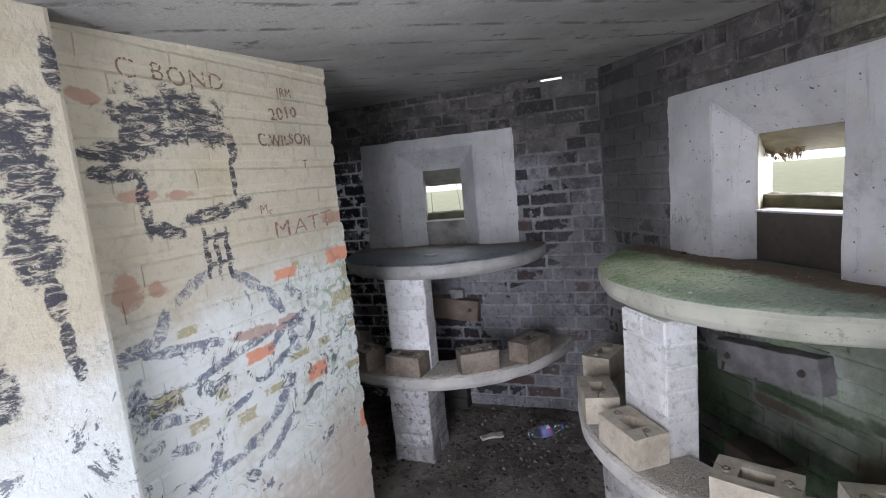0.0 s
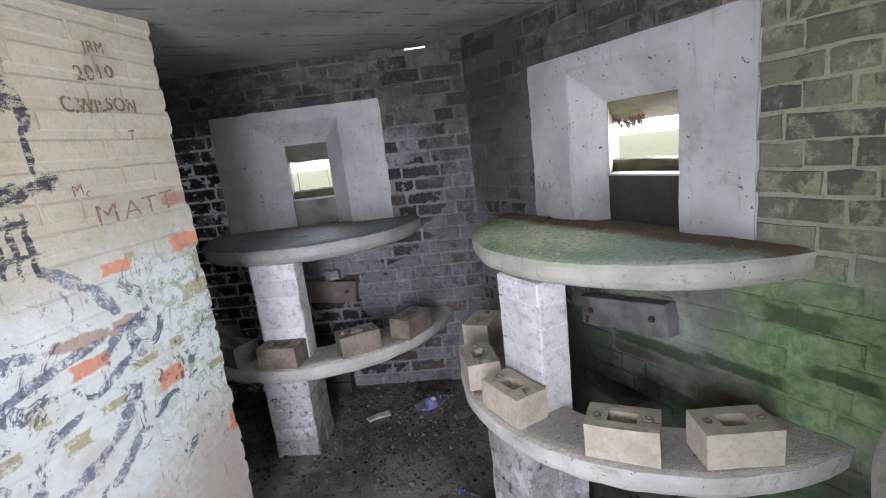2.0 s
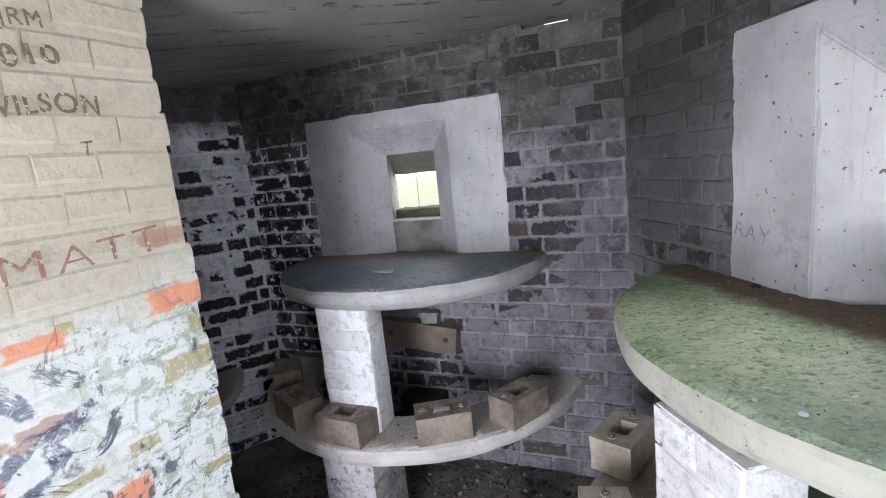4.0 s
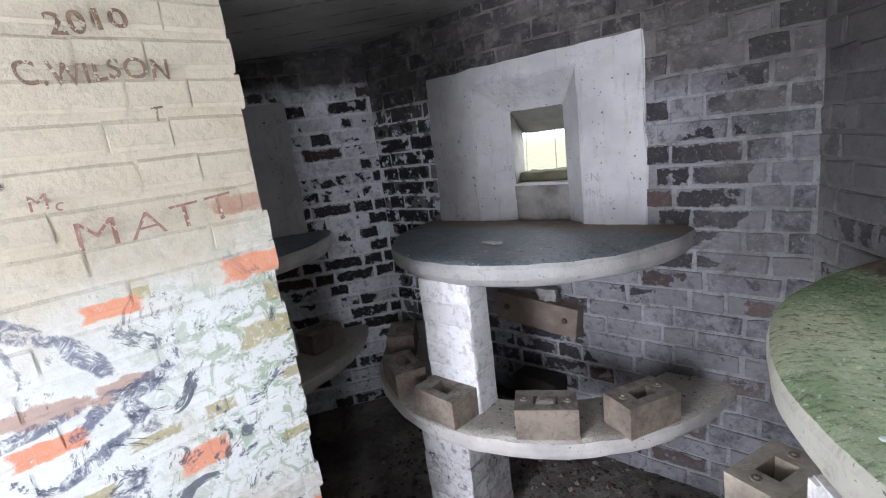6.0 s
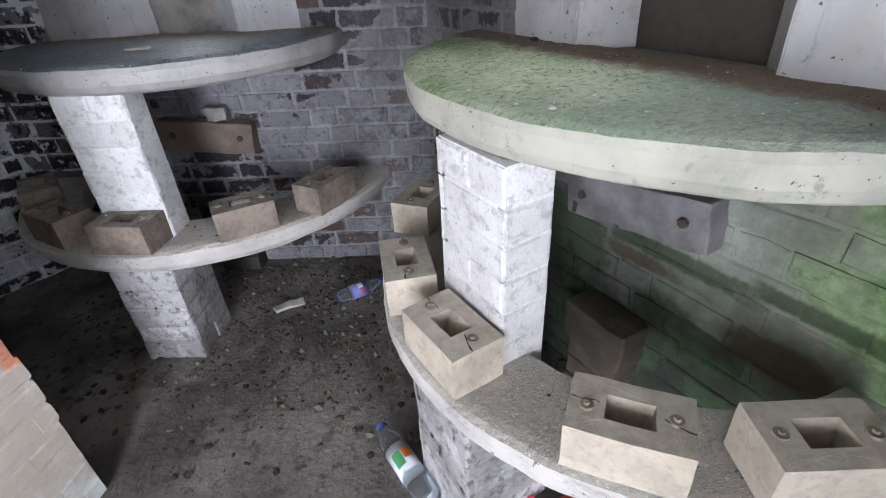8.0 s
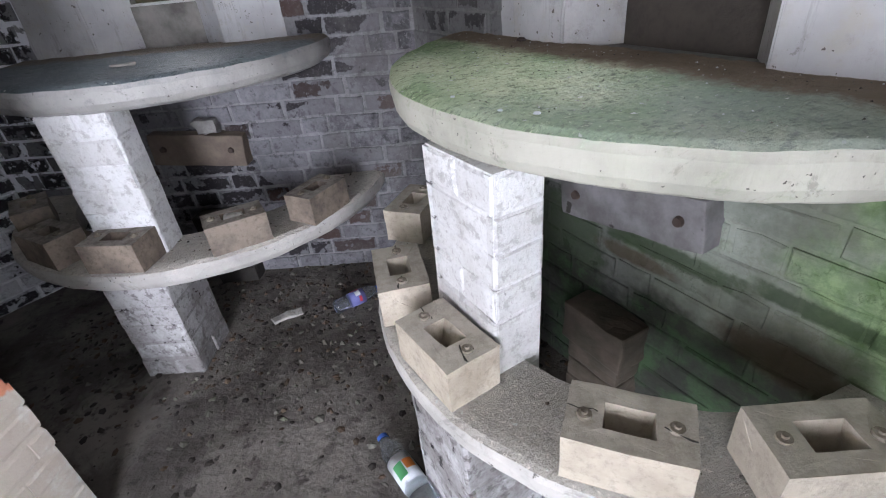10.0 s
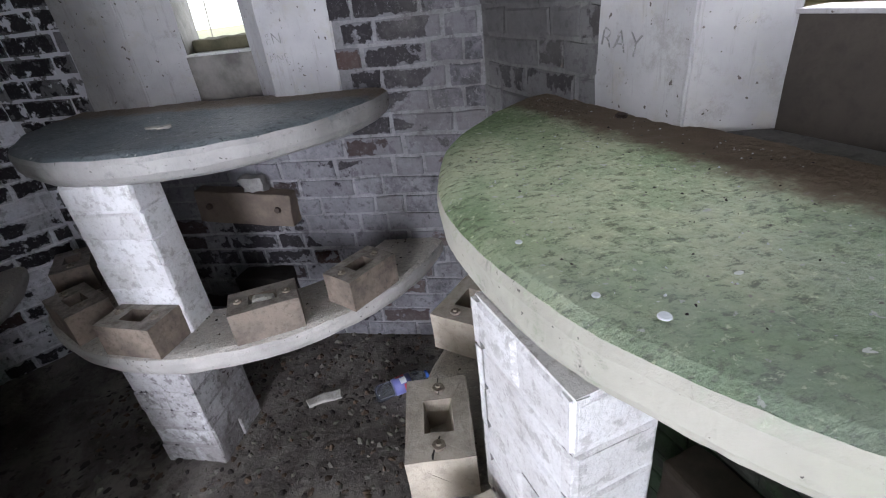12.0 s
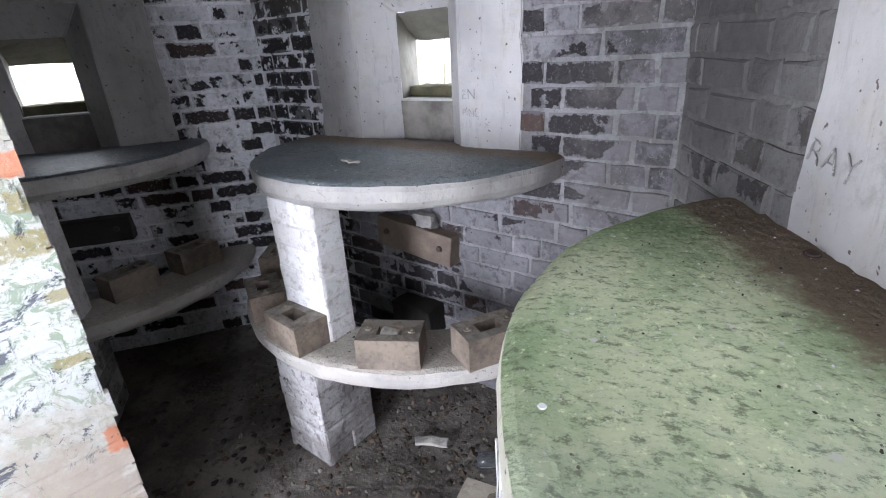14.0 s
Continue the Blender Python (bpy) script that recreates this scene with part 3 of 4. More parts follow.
def lay_bricks(wall, u0, u1, z0, z1, material, holes=(), soft=0.0, jut=0.003, start=0, joint=JOINT, m=Matrix(), upright=1.0, ragged=0.0, turn=1.0):
    """Courses of alternate long and short bricks over a wall's face, as parts of it."""
    k = start
    z = z0
    while z < z1 - 0.02:
        h = min(PITCH - joint, z1 - z)
        u = u0 - random.uniform(0.0, 0.03) - (0.17 if k % 2 else 0.0)
        i = k
        while u < u1:
            l = 0.225 if i % 2 else 0.1125
            if random.random() < 0.12:
                l = 0.225
            a, b = max(u, u0), min(u + l - min(joint, upright), u1)
            if ragged and u + l >= u1:
                b = u1 + random.uniform(-ragged, ragged)
            spans = [(a, b)]
            for hu0, hu1, hz0, hz1 in holes:
                p, q = max(a, hu0 + 0.002), min(b, hu1 - 0.002)
                if z < hz1 < z + h - 0.02 and q - p > 0.03:
                    ob = new("brick", brick_mesh(q - p, z + h - hz1 - 0.006, material, soft))
                    ob.parent = wall
                    ob.matrix_basis = m @ pose(p, random.uniform(-jut, jut), hz1 + 0.006)
            for hu0, hu1, hz0, hz1 in holes:
                if z < hz1 - 0.01 and z + h > hz0 + 0.01:
                    spans = [s for p, q in spans for s in ((p, min(q, hu0 - 0.004)), (max(p, hu1 + 0.004), q)) if s[1] - s[0] > 0.03]
            for p, q in spans:
                if q - p < 0.03:
                    continue
                ob = new("brick", brick_mesh(q - p, h, material, soft, jit=0.0015 if soft else 0.004))
                ob.parent = wall
                ob.matrix_basis = m @ pose(p, random.uniform(-jut, jut), z + random.uniform(-0.0015, 0.0015), turn * random.uniform(-0.6, 0.6), random.uniform(-0.35, 0.35), turn * random.uniform(-0.4, 0.4))
            u += l
            i += 1
        z += PITCH
        k += 1


# ---- shell ----
FRONT = 0.006   # mortar lies this far behind the brick faces


def pill_wall(name, label, f, u0, u1, material, holes=()):
    bm = bmesh.new()
    slab_with_holes(bm, u0 - 0.27, u1 + 0.27, -0.1, CEIL + 0.33, FRONT, 0.56, holes)
    return thing(name, label, "wall", f, bm, material, kind="structure")


def surround_rect(uc):
    return (uc - 0.50, uc + 0.50, 1.045, 1.735)


def embrasure(name, f, uc, rec, throat, outer, z_rec, z_sill, z_top, z_out0, z_out1, depth, label, deep_stain=False):
    """A plastered splayed gun opening: panel, splay, upstand under the sill, and the outer splay through the wall."""
    e = thing(name, label, "embrasure", f, kind="structure")
    s = surround_rect(uc)
    zb = 1.045

    def rect(a, b, c, d, y):
        return [(a, y, c), (b, y, c), (b, y, d), (a, y, d)]

    def band(bm, p, q, sides=(0, 1, 2, 3), cuts=1):
        for i in sides:
            k = (i + 1) % 4
            bm.faces.new([bm.verts.new(c) for c in (p[i], p[k], q[k], q[i])])

    o = rect(s[0], s[1], zb, s[3], -0.002)
    ob_ = rect(s[0], s[1], zb, s[3], 0.05)
    r = rect(rec[0], rec[1], zb, z_rec, -0.002)
    t = rect(throat[0], throat[1], zb, z_top, 0.13)
    t2 = rect(throat[0], throat[1], z_sill, z_top, 0.13)
    d = rect(outer[0], outer[1], z_out0, z_out1, depth)
    far = rect(outer[0] - 0.3, outer[1] + 0.3, z_out0 - 0.12, z_out1 + 0.25, 0.60)
    bm = bmesh.new()
    band(bm, o, r, (1, 2, 3))
    band(bm, o, ob_, (1, 2, 3))
    band(bm, r, t, (1, 2, 3))
    bmesh.ops.remove_doubles(bm, verts=bm.verts, dist=0.0005)
    bmesh.ops.recalc_face_normals(bm, faces=bm.faces)
    sharp = [ed for ed in bm.edges if len(ed.link_faces) == 2 and ed.calc_face_angle(0) > 0.3]
    bmesh.ops.bevel(bm, geom=sharp, offset=0.004, segments=2, affect="EDGES")
    bmesh.ops.subdivide_edges(bm, edges=[ed for ed in bm.edges if ed.calc_length() > 0.12], cuts=10, use_grid_fill=True)
    bmesh.ops.triangulate(bm, faces=[f_ for f_ in bm.faces if len(f_.verts) > 4])
    rough_up(bm, 0.004, 9, uc)
    for v in bm.verts:
        edge = min(v.co.x - s[0], s[1] - v.co.x, s[3] - v.co.z)
        if edge < 0.05:
            k = abs(noise.noise(Vector((v.co.x * 26, uc, v.co.z * 26))))
            v.co.x += 0.018 * k * (1 if v.co.x > uc else -1)
            v.co.z += 0.012 * k
            v.co.y += 0.001 * (1 - edge / 0.05)
    part("plaster_panel", bm, plaster, e, "whitewashed plaster panel with rounded splay")
    bm = bmesh.new()
    add_box(bm, throat[0] - 0.03, throat[1] + 0.03, 0.126, 0.2, zb - 0.02, z_sill, 0)
    part("upstand", bm, dark_upstand if deep_stain else upstand_mat, e, "bare concrete upstand")
    bm = bmesh.new()
    add_box(bm, throat[0] - 0.005, throat[1] + 0.005, 0.118, 0.2, z_sill, z_sill + 0.008, 0, 0.002)
    part("sill", bm, plaster, e, "pale worn sill")
    bm = bmesh.new()
    band(bm, t2, d)
    band(bm, d, far)
    bmesh.ops.subdivide_edges(bm, edges=bm.edges[:], cuts=5, use_grid_fill=True)
    rough_up(bm, 0.006, 14, uc + 3)
    part("reveal", bm, reveal_mat if deep_stain else grey_reveal, e, "ochre stained outer reveal")
    bm = bmesh.new()
    add_box(bm, outer[0] + 0.012, outer[1] - 0.004, depth - 0.1, depth + 0.03, z_out0 - 0.02, z_out0 + 0.046, 0, 0.012)
    bmesh.ops.subdivide_edges(bm, edges=[ed for ed in bm.edges if ed.calc_length() > 0.06], cuts=5, use_grid_fill=True)
    rough_up(bm, 0.012, 20, uc)
    part("outer_ledge", bm, ledge_mat, e, "mossy broken outer ledge")
    return e


EMB = {1: (F1, -0.94), 2: (F2, -0.99), 3: (F3, 1.05), 4: (F4, 0.95)}
for k, (f, uc) in EMB.items():
    wide, out, deep = (0.165, 0.345, 0.36) if k == 3 else (0.13, 0.185, 0.31)
    z_rec, sill, zt, zo = (1.675, 1.235, 1.535, 1.45) if k == 3 else (1.665, 1.205, 1.54, 1.436)
    embrasure("embrasure_%d" % k, f, uc, (uc - 0.255, uc + 0.255), (uc - wide, uc + wide), (uc - out, uc + out), z_rec, sill, zt, sill + 0.004, zo, deep, "splayed plastered gun embrasure in the brick wall", k == 3)
    watts = {1: 6, 2: 13, 3: 92, 4: 215}[k]
    area("daylight", f @ pose(uc, 0.70, (sill + zo) / 2 + 0.12, -80, 0, 0), 2 * out + 0.45, 0.55, watts, COOL)

r1, r2, r3, r4 = (surround_rect(EMB[k][1]) for k in (1, 2, 3, 4))
SLIT = (-0.375, -0.19, 1.965, CEIL + 0.4)
wall_1 = pill_wall("wall_1", "sooty brick wall with worn whitewash", F1, -1.95, 0.0, mortar_w1, [r1])
wall_2 = pill_wall("wall_2", "dark brick wall with worn whitewash round an embrasure", F2, -1.90, 0.0, mortar_w2, [r2, SLIT])
wall_3 = pill_wall("wall_3", "whitewashed brick wall green with algae", F3, 0.0, 2.0, mortar_w3, [r3])
wall_4 = pill_wall("wall_4", "whitewashed brick wall with an embrasure", F4, 0.0, 1.95, mortar_w3, [r4])
wall_5 = pill_wall("wall_5", "whitewashed rear wall with the open doorway", F5, 0.0, 2.02, mortar_w1, [(0.15, 1.05, -0.1, 1.75)])
wall_6 = pill_wall("wall_6", "whitewashed brick wall", F6, -2.12, 0.0, mortar_w1)
area("daylight", F2 @ pose(-0.285, 0.6, 1.96, -90, 0, 0), 0.2, 0.07, 1.0, COOL)
area("daylight", F5 @ pose(0.60, 0.70, 0.95, -86, 0, 0), 1.0, 1.65, 150, COOL)

bm = bmesh.new()
_mid = (C12 + C45) / 2
_rim = [_mid + (c - _mid) * 1.07 for c in (C12, C23, C34, C45, F5 @ Vector((2.02, 0, 0)), C61)]
_low, _top = [[bm.verts.new((c.x, c.y, z + 0.02 * (c.x - C23.x) + 0.05 * (c.y - C23.y))) for c in _rim] for z in (1.99, 2.32)]
bm.faces.new(_low)
bm.faces.new(list(reversed(_top)))
for i in range(6):
    bm.faces.new((_low[i], _top[i], _top[(i + 1) % 6], _low[(i + 1) % 6]))
bmesh.ops.recalc_face_normals(bm, faces=bm.faces)
ceiling = thing("ceiling", "grey concrete ceiling with board marks and soot", "ceiling", Matrix(), bm, ceil_mat, kind="structure")
bm = bmesh.new()
bmesh.ops.create_grid(bm, x_segments=110, y_segments=110, size=2.6)
for v in bm.verts:
    v.co.z += 0.010 * noise.noise(v.co * 4) + 0.005 * noise.noise(v.co * 15)
floor = thing("floor", "trodden earth and dust over a concrete floor", "floor", pose(-0.04, 2.4, 0), bm, earth, kind="structure")
for p in floor.data.polygons:
    p.use_smooth = True
bm = bmesh.new()
bmesh.ops.create_grid(bm, x_segments=8, y_segments=8, size=600)
ground = thing("ground", "rough grass round the pillbox", "ground", pose(0, 0, -0.08), bm, grass_mat, kind="structure")

bm = bmesh.new()
bmesh.ops.create_cone(bm, cap_ends=False, segments=48, radius1=70, radius2=70, depth=46)
bmesh.ops.reverse_faces(bm, faces=bm.faces)
haze = bpy.data.materials.new("bright overcast haze")
haze.use_nodes = True
_e = haze.node_tree.nodes.new("ShaderNodeEmission")
_e.inputs[0].default_value, _e.inputs[1].default_value = (0.93, 0.97, 1.0, 1.0), 2.2
haze.node_tree.links.new(_e.outputs[0], haze.node_tree.nodes["Material Output"].inputs[0])
backdrop = thing("backdrop", "bright hazy sky above the field", "sky", pose(0, 2, 22.8), bm, haze, kind="structure")

# the inner wall, with a thicker stretch towards the door
bm = bmesh.new()
add_box(bm, -2.3, -0.004, 0.004, 0.34, -0.1, CEIL + 0.02)
inner_wall = thing("wall_inner", "thick inner brick wall in peeling cream paint with graffiti", "wall", FN, bm, brick_in, kind="structure")
bm = bmesh.new()
add_box(bm, -2.3, -0.93, -0.075, 0.0, -0.1, CEIL + 0.02, 0, 0.012)
part("thickening", bm, brick_in, inner_wall, "rendered thicker stretch daubed with black paint")

# ---- tables, shelves, piers ----


def half_disc(bm, cu, cv, r, z0, z1, r_in=0.0, lip=0.018, seg=72, vmax=0.03, rings=20, flaky=0.0012):
    """A slab bounded by a circle round (cu, cv) and cut off at the wall."""
    a0 = math.asin(min(1, (vmax - cv) / r)) if abs(vmax - cv) < r else 0
    angs = [math.pi - a0 + (math.pi + 2 * a0) * i / seg for i in range(seg + 1)]
    rows = []
    prof = [(r - 0.03, z0), (r - 0.014, z0 + 0.01), (r - 0.003, z0 + 0.03), (r, z1 - 1.5 * lip), (r - 0.25 * lip, z1 - 0.7 * lip), (r - lip, z1 - 0.22 * lip), (r - 2.2 * lip, z1)]
    for a in angs:
        wob = 1 + 0.006 * noise.noise(Vector((math.cos(a) * 3, math.sin(a) * 3, z1)))
        rows.append([bm.verts.new((cu + rr * wob * math.cos(a), cv + rr * wob * math.sin(a), z)) for rr, z in prof])
    for p, q in zip(rows, rows[1:]):
        for i in range(len(prof) - 1):
            bm.faces.new((p[i], q[i], q[i + 1], p[i + 1]))
    if r_in:
        inner = []
        for a, row in zip(angs, rows):
            inner.append([bm.verts.new((cu + r_in * math.cos(a), min(cv + r_in * math.sin(a), vmax), z)) for z in (z0, z1)])
        for (p, q), (a, b) in zip(zip(rows, rows[1:]), zip(inner, inner[1:])):
            bm.faces.new((p[-1], q[-1], b[1], a[1]))
            bm.faces.new((p[0], a[0], b[0], q[0]))
            bm.faces.new((a[0], a[1], b[1], b[0]))
        for row, inn in ((rows[0], inner[0]), (rows[-1], inner[-1])):
            bm.faces.new([*row, inn[1], inn[0]])
    else:
        bm.faces.new([row[0] for row in reversed(rows)])
        mid, last = Vector((cu, vmax - 0.01, z1)), [row[-1] for row in rows]
        for j in range(1, rings + 1):
            k = 1 - j / (rings + 1)
            ring = []
            for row in rows:
                p = mid.lerp(row[-1].co, k)
                p.z = z1 + flaky * (noise.noise(Vector((p.x * 42, p.y * 75, 1))) + 0.6 * noise.noise(Vector((p.x * 110, p.y * 160, 4)))) + 1.6 * flaky * noise.noise(Vector((p.x * 9, p.y * 9, 2)))
                ring.append(bm.verts.new(p))
            for a in range(len(ring) - 1):
                bm.faces.new((last[a], last[a + 1], ring[a + 1], ring[a]))
            last = ring
        tip = bm.verts.new(mid)
        for a in range(len(last) - 1):
            bm.faces.new((last[a], last[a + 1], tip))
    bmesh.ops.recalc_face_normals(bm, faces=bm.faces)
    if not r_in:
        top = [f_ for f_ in bm.faces if len(f_.verts) > 20]
        bmesh.ops.triangulate(bm, faces=top)


def pier(parent, name, u0, u1, v0, v1, z0, z1, label, coat=None):
    """A brick pier in thick white paint: a core and a brick for each course of each face."""
    coat = coat or brick_pier
    bm = bmesh.new()
    add_box(bm, u0 + 0.003, u1 - 0.003, v0 + 0.003, v1, z0, z1)
    p = part(name, bm, coat, parent, label)
    n = max(1, round((z1 - z0) / 0.078))
    ch = (z1 - z0) / n
    for i in range(n):
        z = z0 + i * ch
        faces = ((pose(u0, v0, z), u1 - u0), (pose(u1, v0, z, 0, 0, 90), v1 - v0), (pose(u0, v1, z, 0, 0, -90), v1 - v0))
        for m, w in faces:
            cuts = [0, w] if (w < 0.15 or i % 3) else [0, w / 2, w]
            for a, b in zip(cuts, cuts[1:]):
                ob = new("brick", brick_mesh(b - a, ch - 0.003, coat, 0.003, 0.02, 0.0022))
                ob.parent = p
                ob.matrix_basis = m @ pose(a, random.uniform(-0.003, 0.002), random.uniform(-0.001, 0.001), random.uniform(-0.9, 0.9), 0, random.uniform(-0.5, 0.5))
    return p


def gun_table(name, f, cu, cv, r, z1, th, shelf, leg, low, mats, label):
    """A half-round concrete table on a brick pier that rises through a half-ring shelf."""
    t = thing(name, label, "table", f)
    bm = bmesh.new()
    half_disc(bm, cu, cv, r, z1 - th, z1, seg=220, rings=110, flaky=0.002 if mats[0] is table_green else 0.0012)
    rough_up(bm, 0.004, 9, cu)
    rough_up(bm, 0.0011, 60, cu)
    part("tabletop", bm, mats[0], t)
    if shelf:
        scu, scv, sr, sin_, sz, sth = shelf
        bm = bmesh.new()
        half_disc(bm, scu, scv, sr, sz - sth, sz, r_in=sin_)
        rough_up(bm, 0.005, 10, cu + 1)
        rough_up(bm, 0.0025, 40, cu + 1)
        part("shelf", bm, mats[1], t, "half-ring concrete shelf")
    if leg:
        pier(t, "upper_pier", *leg, shelf[4] - shelf[5], z1 - th + 0.005, "white painted brick upper pier")
        pier(t, "lower_pier", *low, 0.0, (shelf[4] - shelf[5] + 0.004), "stained white brick lower pier", lower_pier_mat)
    return t


TABLE = "half-round concrete table on white brick pier"
table_1 = gun_table("gun_table", F1, -0.94, 0.0, 0.63, 1.06, 0.095, (-0.96, 0.08, 0.76, 0.50, 0.485, 0.085), (-1.05, -0.83, -0.60, -0.49), (-1.05, -0.83, -0.69, -0.45), (table_wet, shelf_mat), TABLE + " in the dark corner")
table_2 = gun_table("gun_table", F2, -0.957, 0.0, 0.628, 1.06, 0.09, (-1.0, 0.084, 0.80, 0.57, 0.485, 0.085), (-1.113, -0.888, -0.598, -0.487), (-1.106, -0.886, -0.695, -0.46), (table_grey, shelf_mat), TABLE + " with a damp grey top")
table_3 = gun_table("gun_table", F3, 1.01, 0.197, 0.728, 1.06, 0.094, (1.068, 0.075, 0.757, 0.54, 0.51, 0.09), (0.957, 1.18, -0.527, -0.41), (1.0, 1.225, -0.655, -0.40), (table_green, shelf_mat), TABLE + " with a mossy green top")
t4 = thing("gun_table", "half-round pale concrete gun table beside the door", "table", F4)
bm = bmesh.new()
half_disc(bm, 0.923, 0.30, 0.60, 0.955, 1.06)
part("tabletop", bm, shelf_mat, t4)
pier(t4, "pier", 0.82, 1.03, -0.20, -0.02, 0.0, 0.957, "white painted brick pier")

# ---- blocks on the shelves ----


def mount_block(f, u, v, z, deg, label, l=0.2, w=0.125, h=0.105, bolts=True, tilt=(0, 0), coat=None):
    b = thing("mount_block", label, "block", f @ pose(u, v, z, tilt[0], tilt[1], deg), group="mount blocks on the shelves")
    hl, hw = 0.040, 0.027
    bm = bmesh.new()
    # body with a square socket cut in its top
    outer = [(-l / 2, -w / 2), (l / 2, -w / 2), (l / 2, w / 2), (-l / 2, w / 2)]
    hole = [(-hl, -hw), (hl, -hw), (hl, hw), (-hl, hw)]
    vb = [bm.verts.new((x, y, 0)) for x, y in outer]
    vt = [bm.verts.new((x, y, h)) for x, y in outer]
    ht = [bm.verts.new((x, y, h)) for x, y in hole]
    hb = [bm.verts.new((x * 0.9, y * (0.9 if y < 0 else 0.35), h * (0.30 if y < 0 else 0.42))) for x, y in hole]
    bm.faces.new(list(reversed(vb)))
    for i in range(4):
        k = (i + 1) % 4
        bm.faces.new((vb[i], vb[k], vt[k], vt[i]))
        bm.faces.new((vt[i], vt[k], ht[k], ht[i]))
        bm.faces.new((ht[i], ht[k], hb[k], hb[i]))
    bm.faces.new(hb)
    es = [e for e in bm.edges if not (e.verts[0] in hb and e.verts[1] in hb)]
    es = [e for e in es if len(e.link_faces) == 2 and e.calc_face_angle(0) > 0.3]
    bmesh.ops.bevel(bm, geom=es, offset=0.006, segments=2, affect="EDGES")
    bmesh.ops.triangulate(bm, faces=bm.faces)
    bmesh.ops.subdivide_edges(bm, edges=[e for e in bm.edges if e.calc_length() > 0.05], cuts=3)
    rough_up(bm, 0.0022, 14, u * 7 + v)
    rough_up(bm, 0.0008, 55, u)
    part("body", bm, coat or block_mat, b)
    if bolts:
        for sx in (-1, 1):
            bm = bmesh.new()
            bmesh.ops.create_cone(bm, cap_ends=True, segments=12, radius1=0.013, radius2=0.012, depth=0.006, matrix=pose(0, 0, 0.002))
            bmesh.ops.create_cone(bm, cap_ends=True, segments=8, radius1=0.0055, radius2=0.005, depth=0.01, matrix=pose(0, 0, 0.005))
            part("bolt", bm, bolt_mat, b, "dust-caked bolt with washer", pose(sx * 0.07, random.uniform(-0.01, 0.01), h))
    return b


def crack(block, points, label="dark hairline crack"):
    """A hairline crack as a thin jagged ribbon on a block's surface; points are (x, y, z) on its faces."""
    bm = bmesh.new()
    line = []
    for p, q in zip(points, points[1:]):
        p, q = Vector(p), Vector(q)
        k = max(2, int((q - p).length / 0.008))
        line += [p.lerp(q, i / k) + Vector(noise.noise_vector((p.lerp(q, i / k)) * 90)) * 0.003 for i in range(k)]
    line.append(Vector(points[-1]))
    rows = []
    for i, p in enumerate(line):
        along = (line[min(i + 1, len(line) - 1)] - line[max(i - 1, 0)]).normalized()
        w = 0.0012 * (0.5 + abs(noise.noise(p * 60)) * 2)
        side = Vector((-along.y, along.x, 0)) if abs(along.z) < 0.5 else Vector((1, 0, 0))
        rows.append([bm.verts.new(p + side * d * w + Vector((0, 0, e))) for d, e in ((-1, 0), (1, 0), (0, 0.0006))])
    for a, b in zip(rows, rows[1:]):
        for i in range(3):
            bm.faces.new((a[i], b[i], b[(i + 1) % 3], a[(i + 1) % 3]))
    part("crack", bm, near_black_mat, block, label)


BL = "brown concrete mount block with a socket and two rusted bolts"
for u, v, d in ((1.464, -0.478, 37), (1.654, -0.263, 59), (1.102, -0.603, 2), (0.818, -0.561, -20), (0.50, -0.335, -54)):
    blk = mount_block(F3, u, v, 0.515, d, "dusty concrete mount block in a lit pale tone with a socket and two bolts", coat=lit_block_mat)
    if d in (2, 37, -20):
        crack(blk, ((0.05, 0.0, 0.108), (0.085, -0.012, 0.108), (0.099, -0.014, 0.107)))
        crack(blk, ((-0.099, 0.004, 0.108), (-0.05, 0.002, 0.108)))
for u, v, d in ((-1.56, -0.315, -50), (-1.294, -0.573, -27), (-1.0, -0.652, -5), (-0.646, -0.553, 30), (-0.403, -0.367, 62)):
    mount_block(F2, u, v, 0.485, d, BL)
for u, v, d in ((-0.70, -0.40, 40), (-0.465, -0.205, 42)):
    mount_block(F1, u, v, 0.485, d, BL)

# ---- boards, lumps and litter ----


def wall_board(f, u0, u1, z0, z1, thick, tilt, label, coat=None):
    """A plank bolted under a table, with notched end and bolt heads."""
    b = thing("wall_board", label, "board", f @ pose((u0 + u1) / 2, 0, (z0 + z1) / 2, 0, tilt, 0))
    w, h = (u1 - u0) / 2, (z1 - z0) / 2
    bm = bmesh.new()
    add_box(bm, -w, w, -thick, 0.012, -h, h, 0, 0.006)
    bmesh.ops.subdivide_edges(bm, edges=[e for e in bm.edges if e.calc_length() > 0.1], cuts=6, use_grid_fill=True)
    rough_up(bm, 0.006, 14, u0)
    part("plank", bm, coat or board_mat, b)
    for x in (-0.72 * w, 0.72 * w):
        bm = bmesh.new()
        bmesh.ops.create_cone(bm, cap_ends=True, segments=12, radius1=0.014, radius2=0.011, depth=0.012, matrix=pose(0, 0, 0, 90, 0, 0))
        part("bolt", bm, iron, b, "rusted bolt head", pose(x, -thick - 0.004, 0.004))
    return b


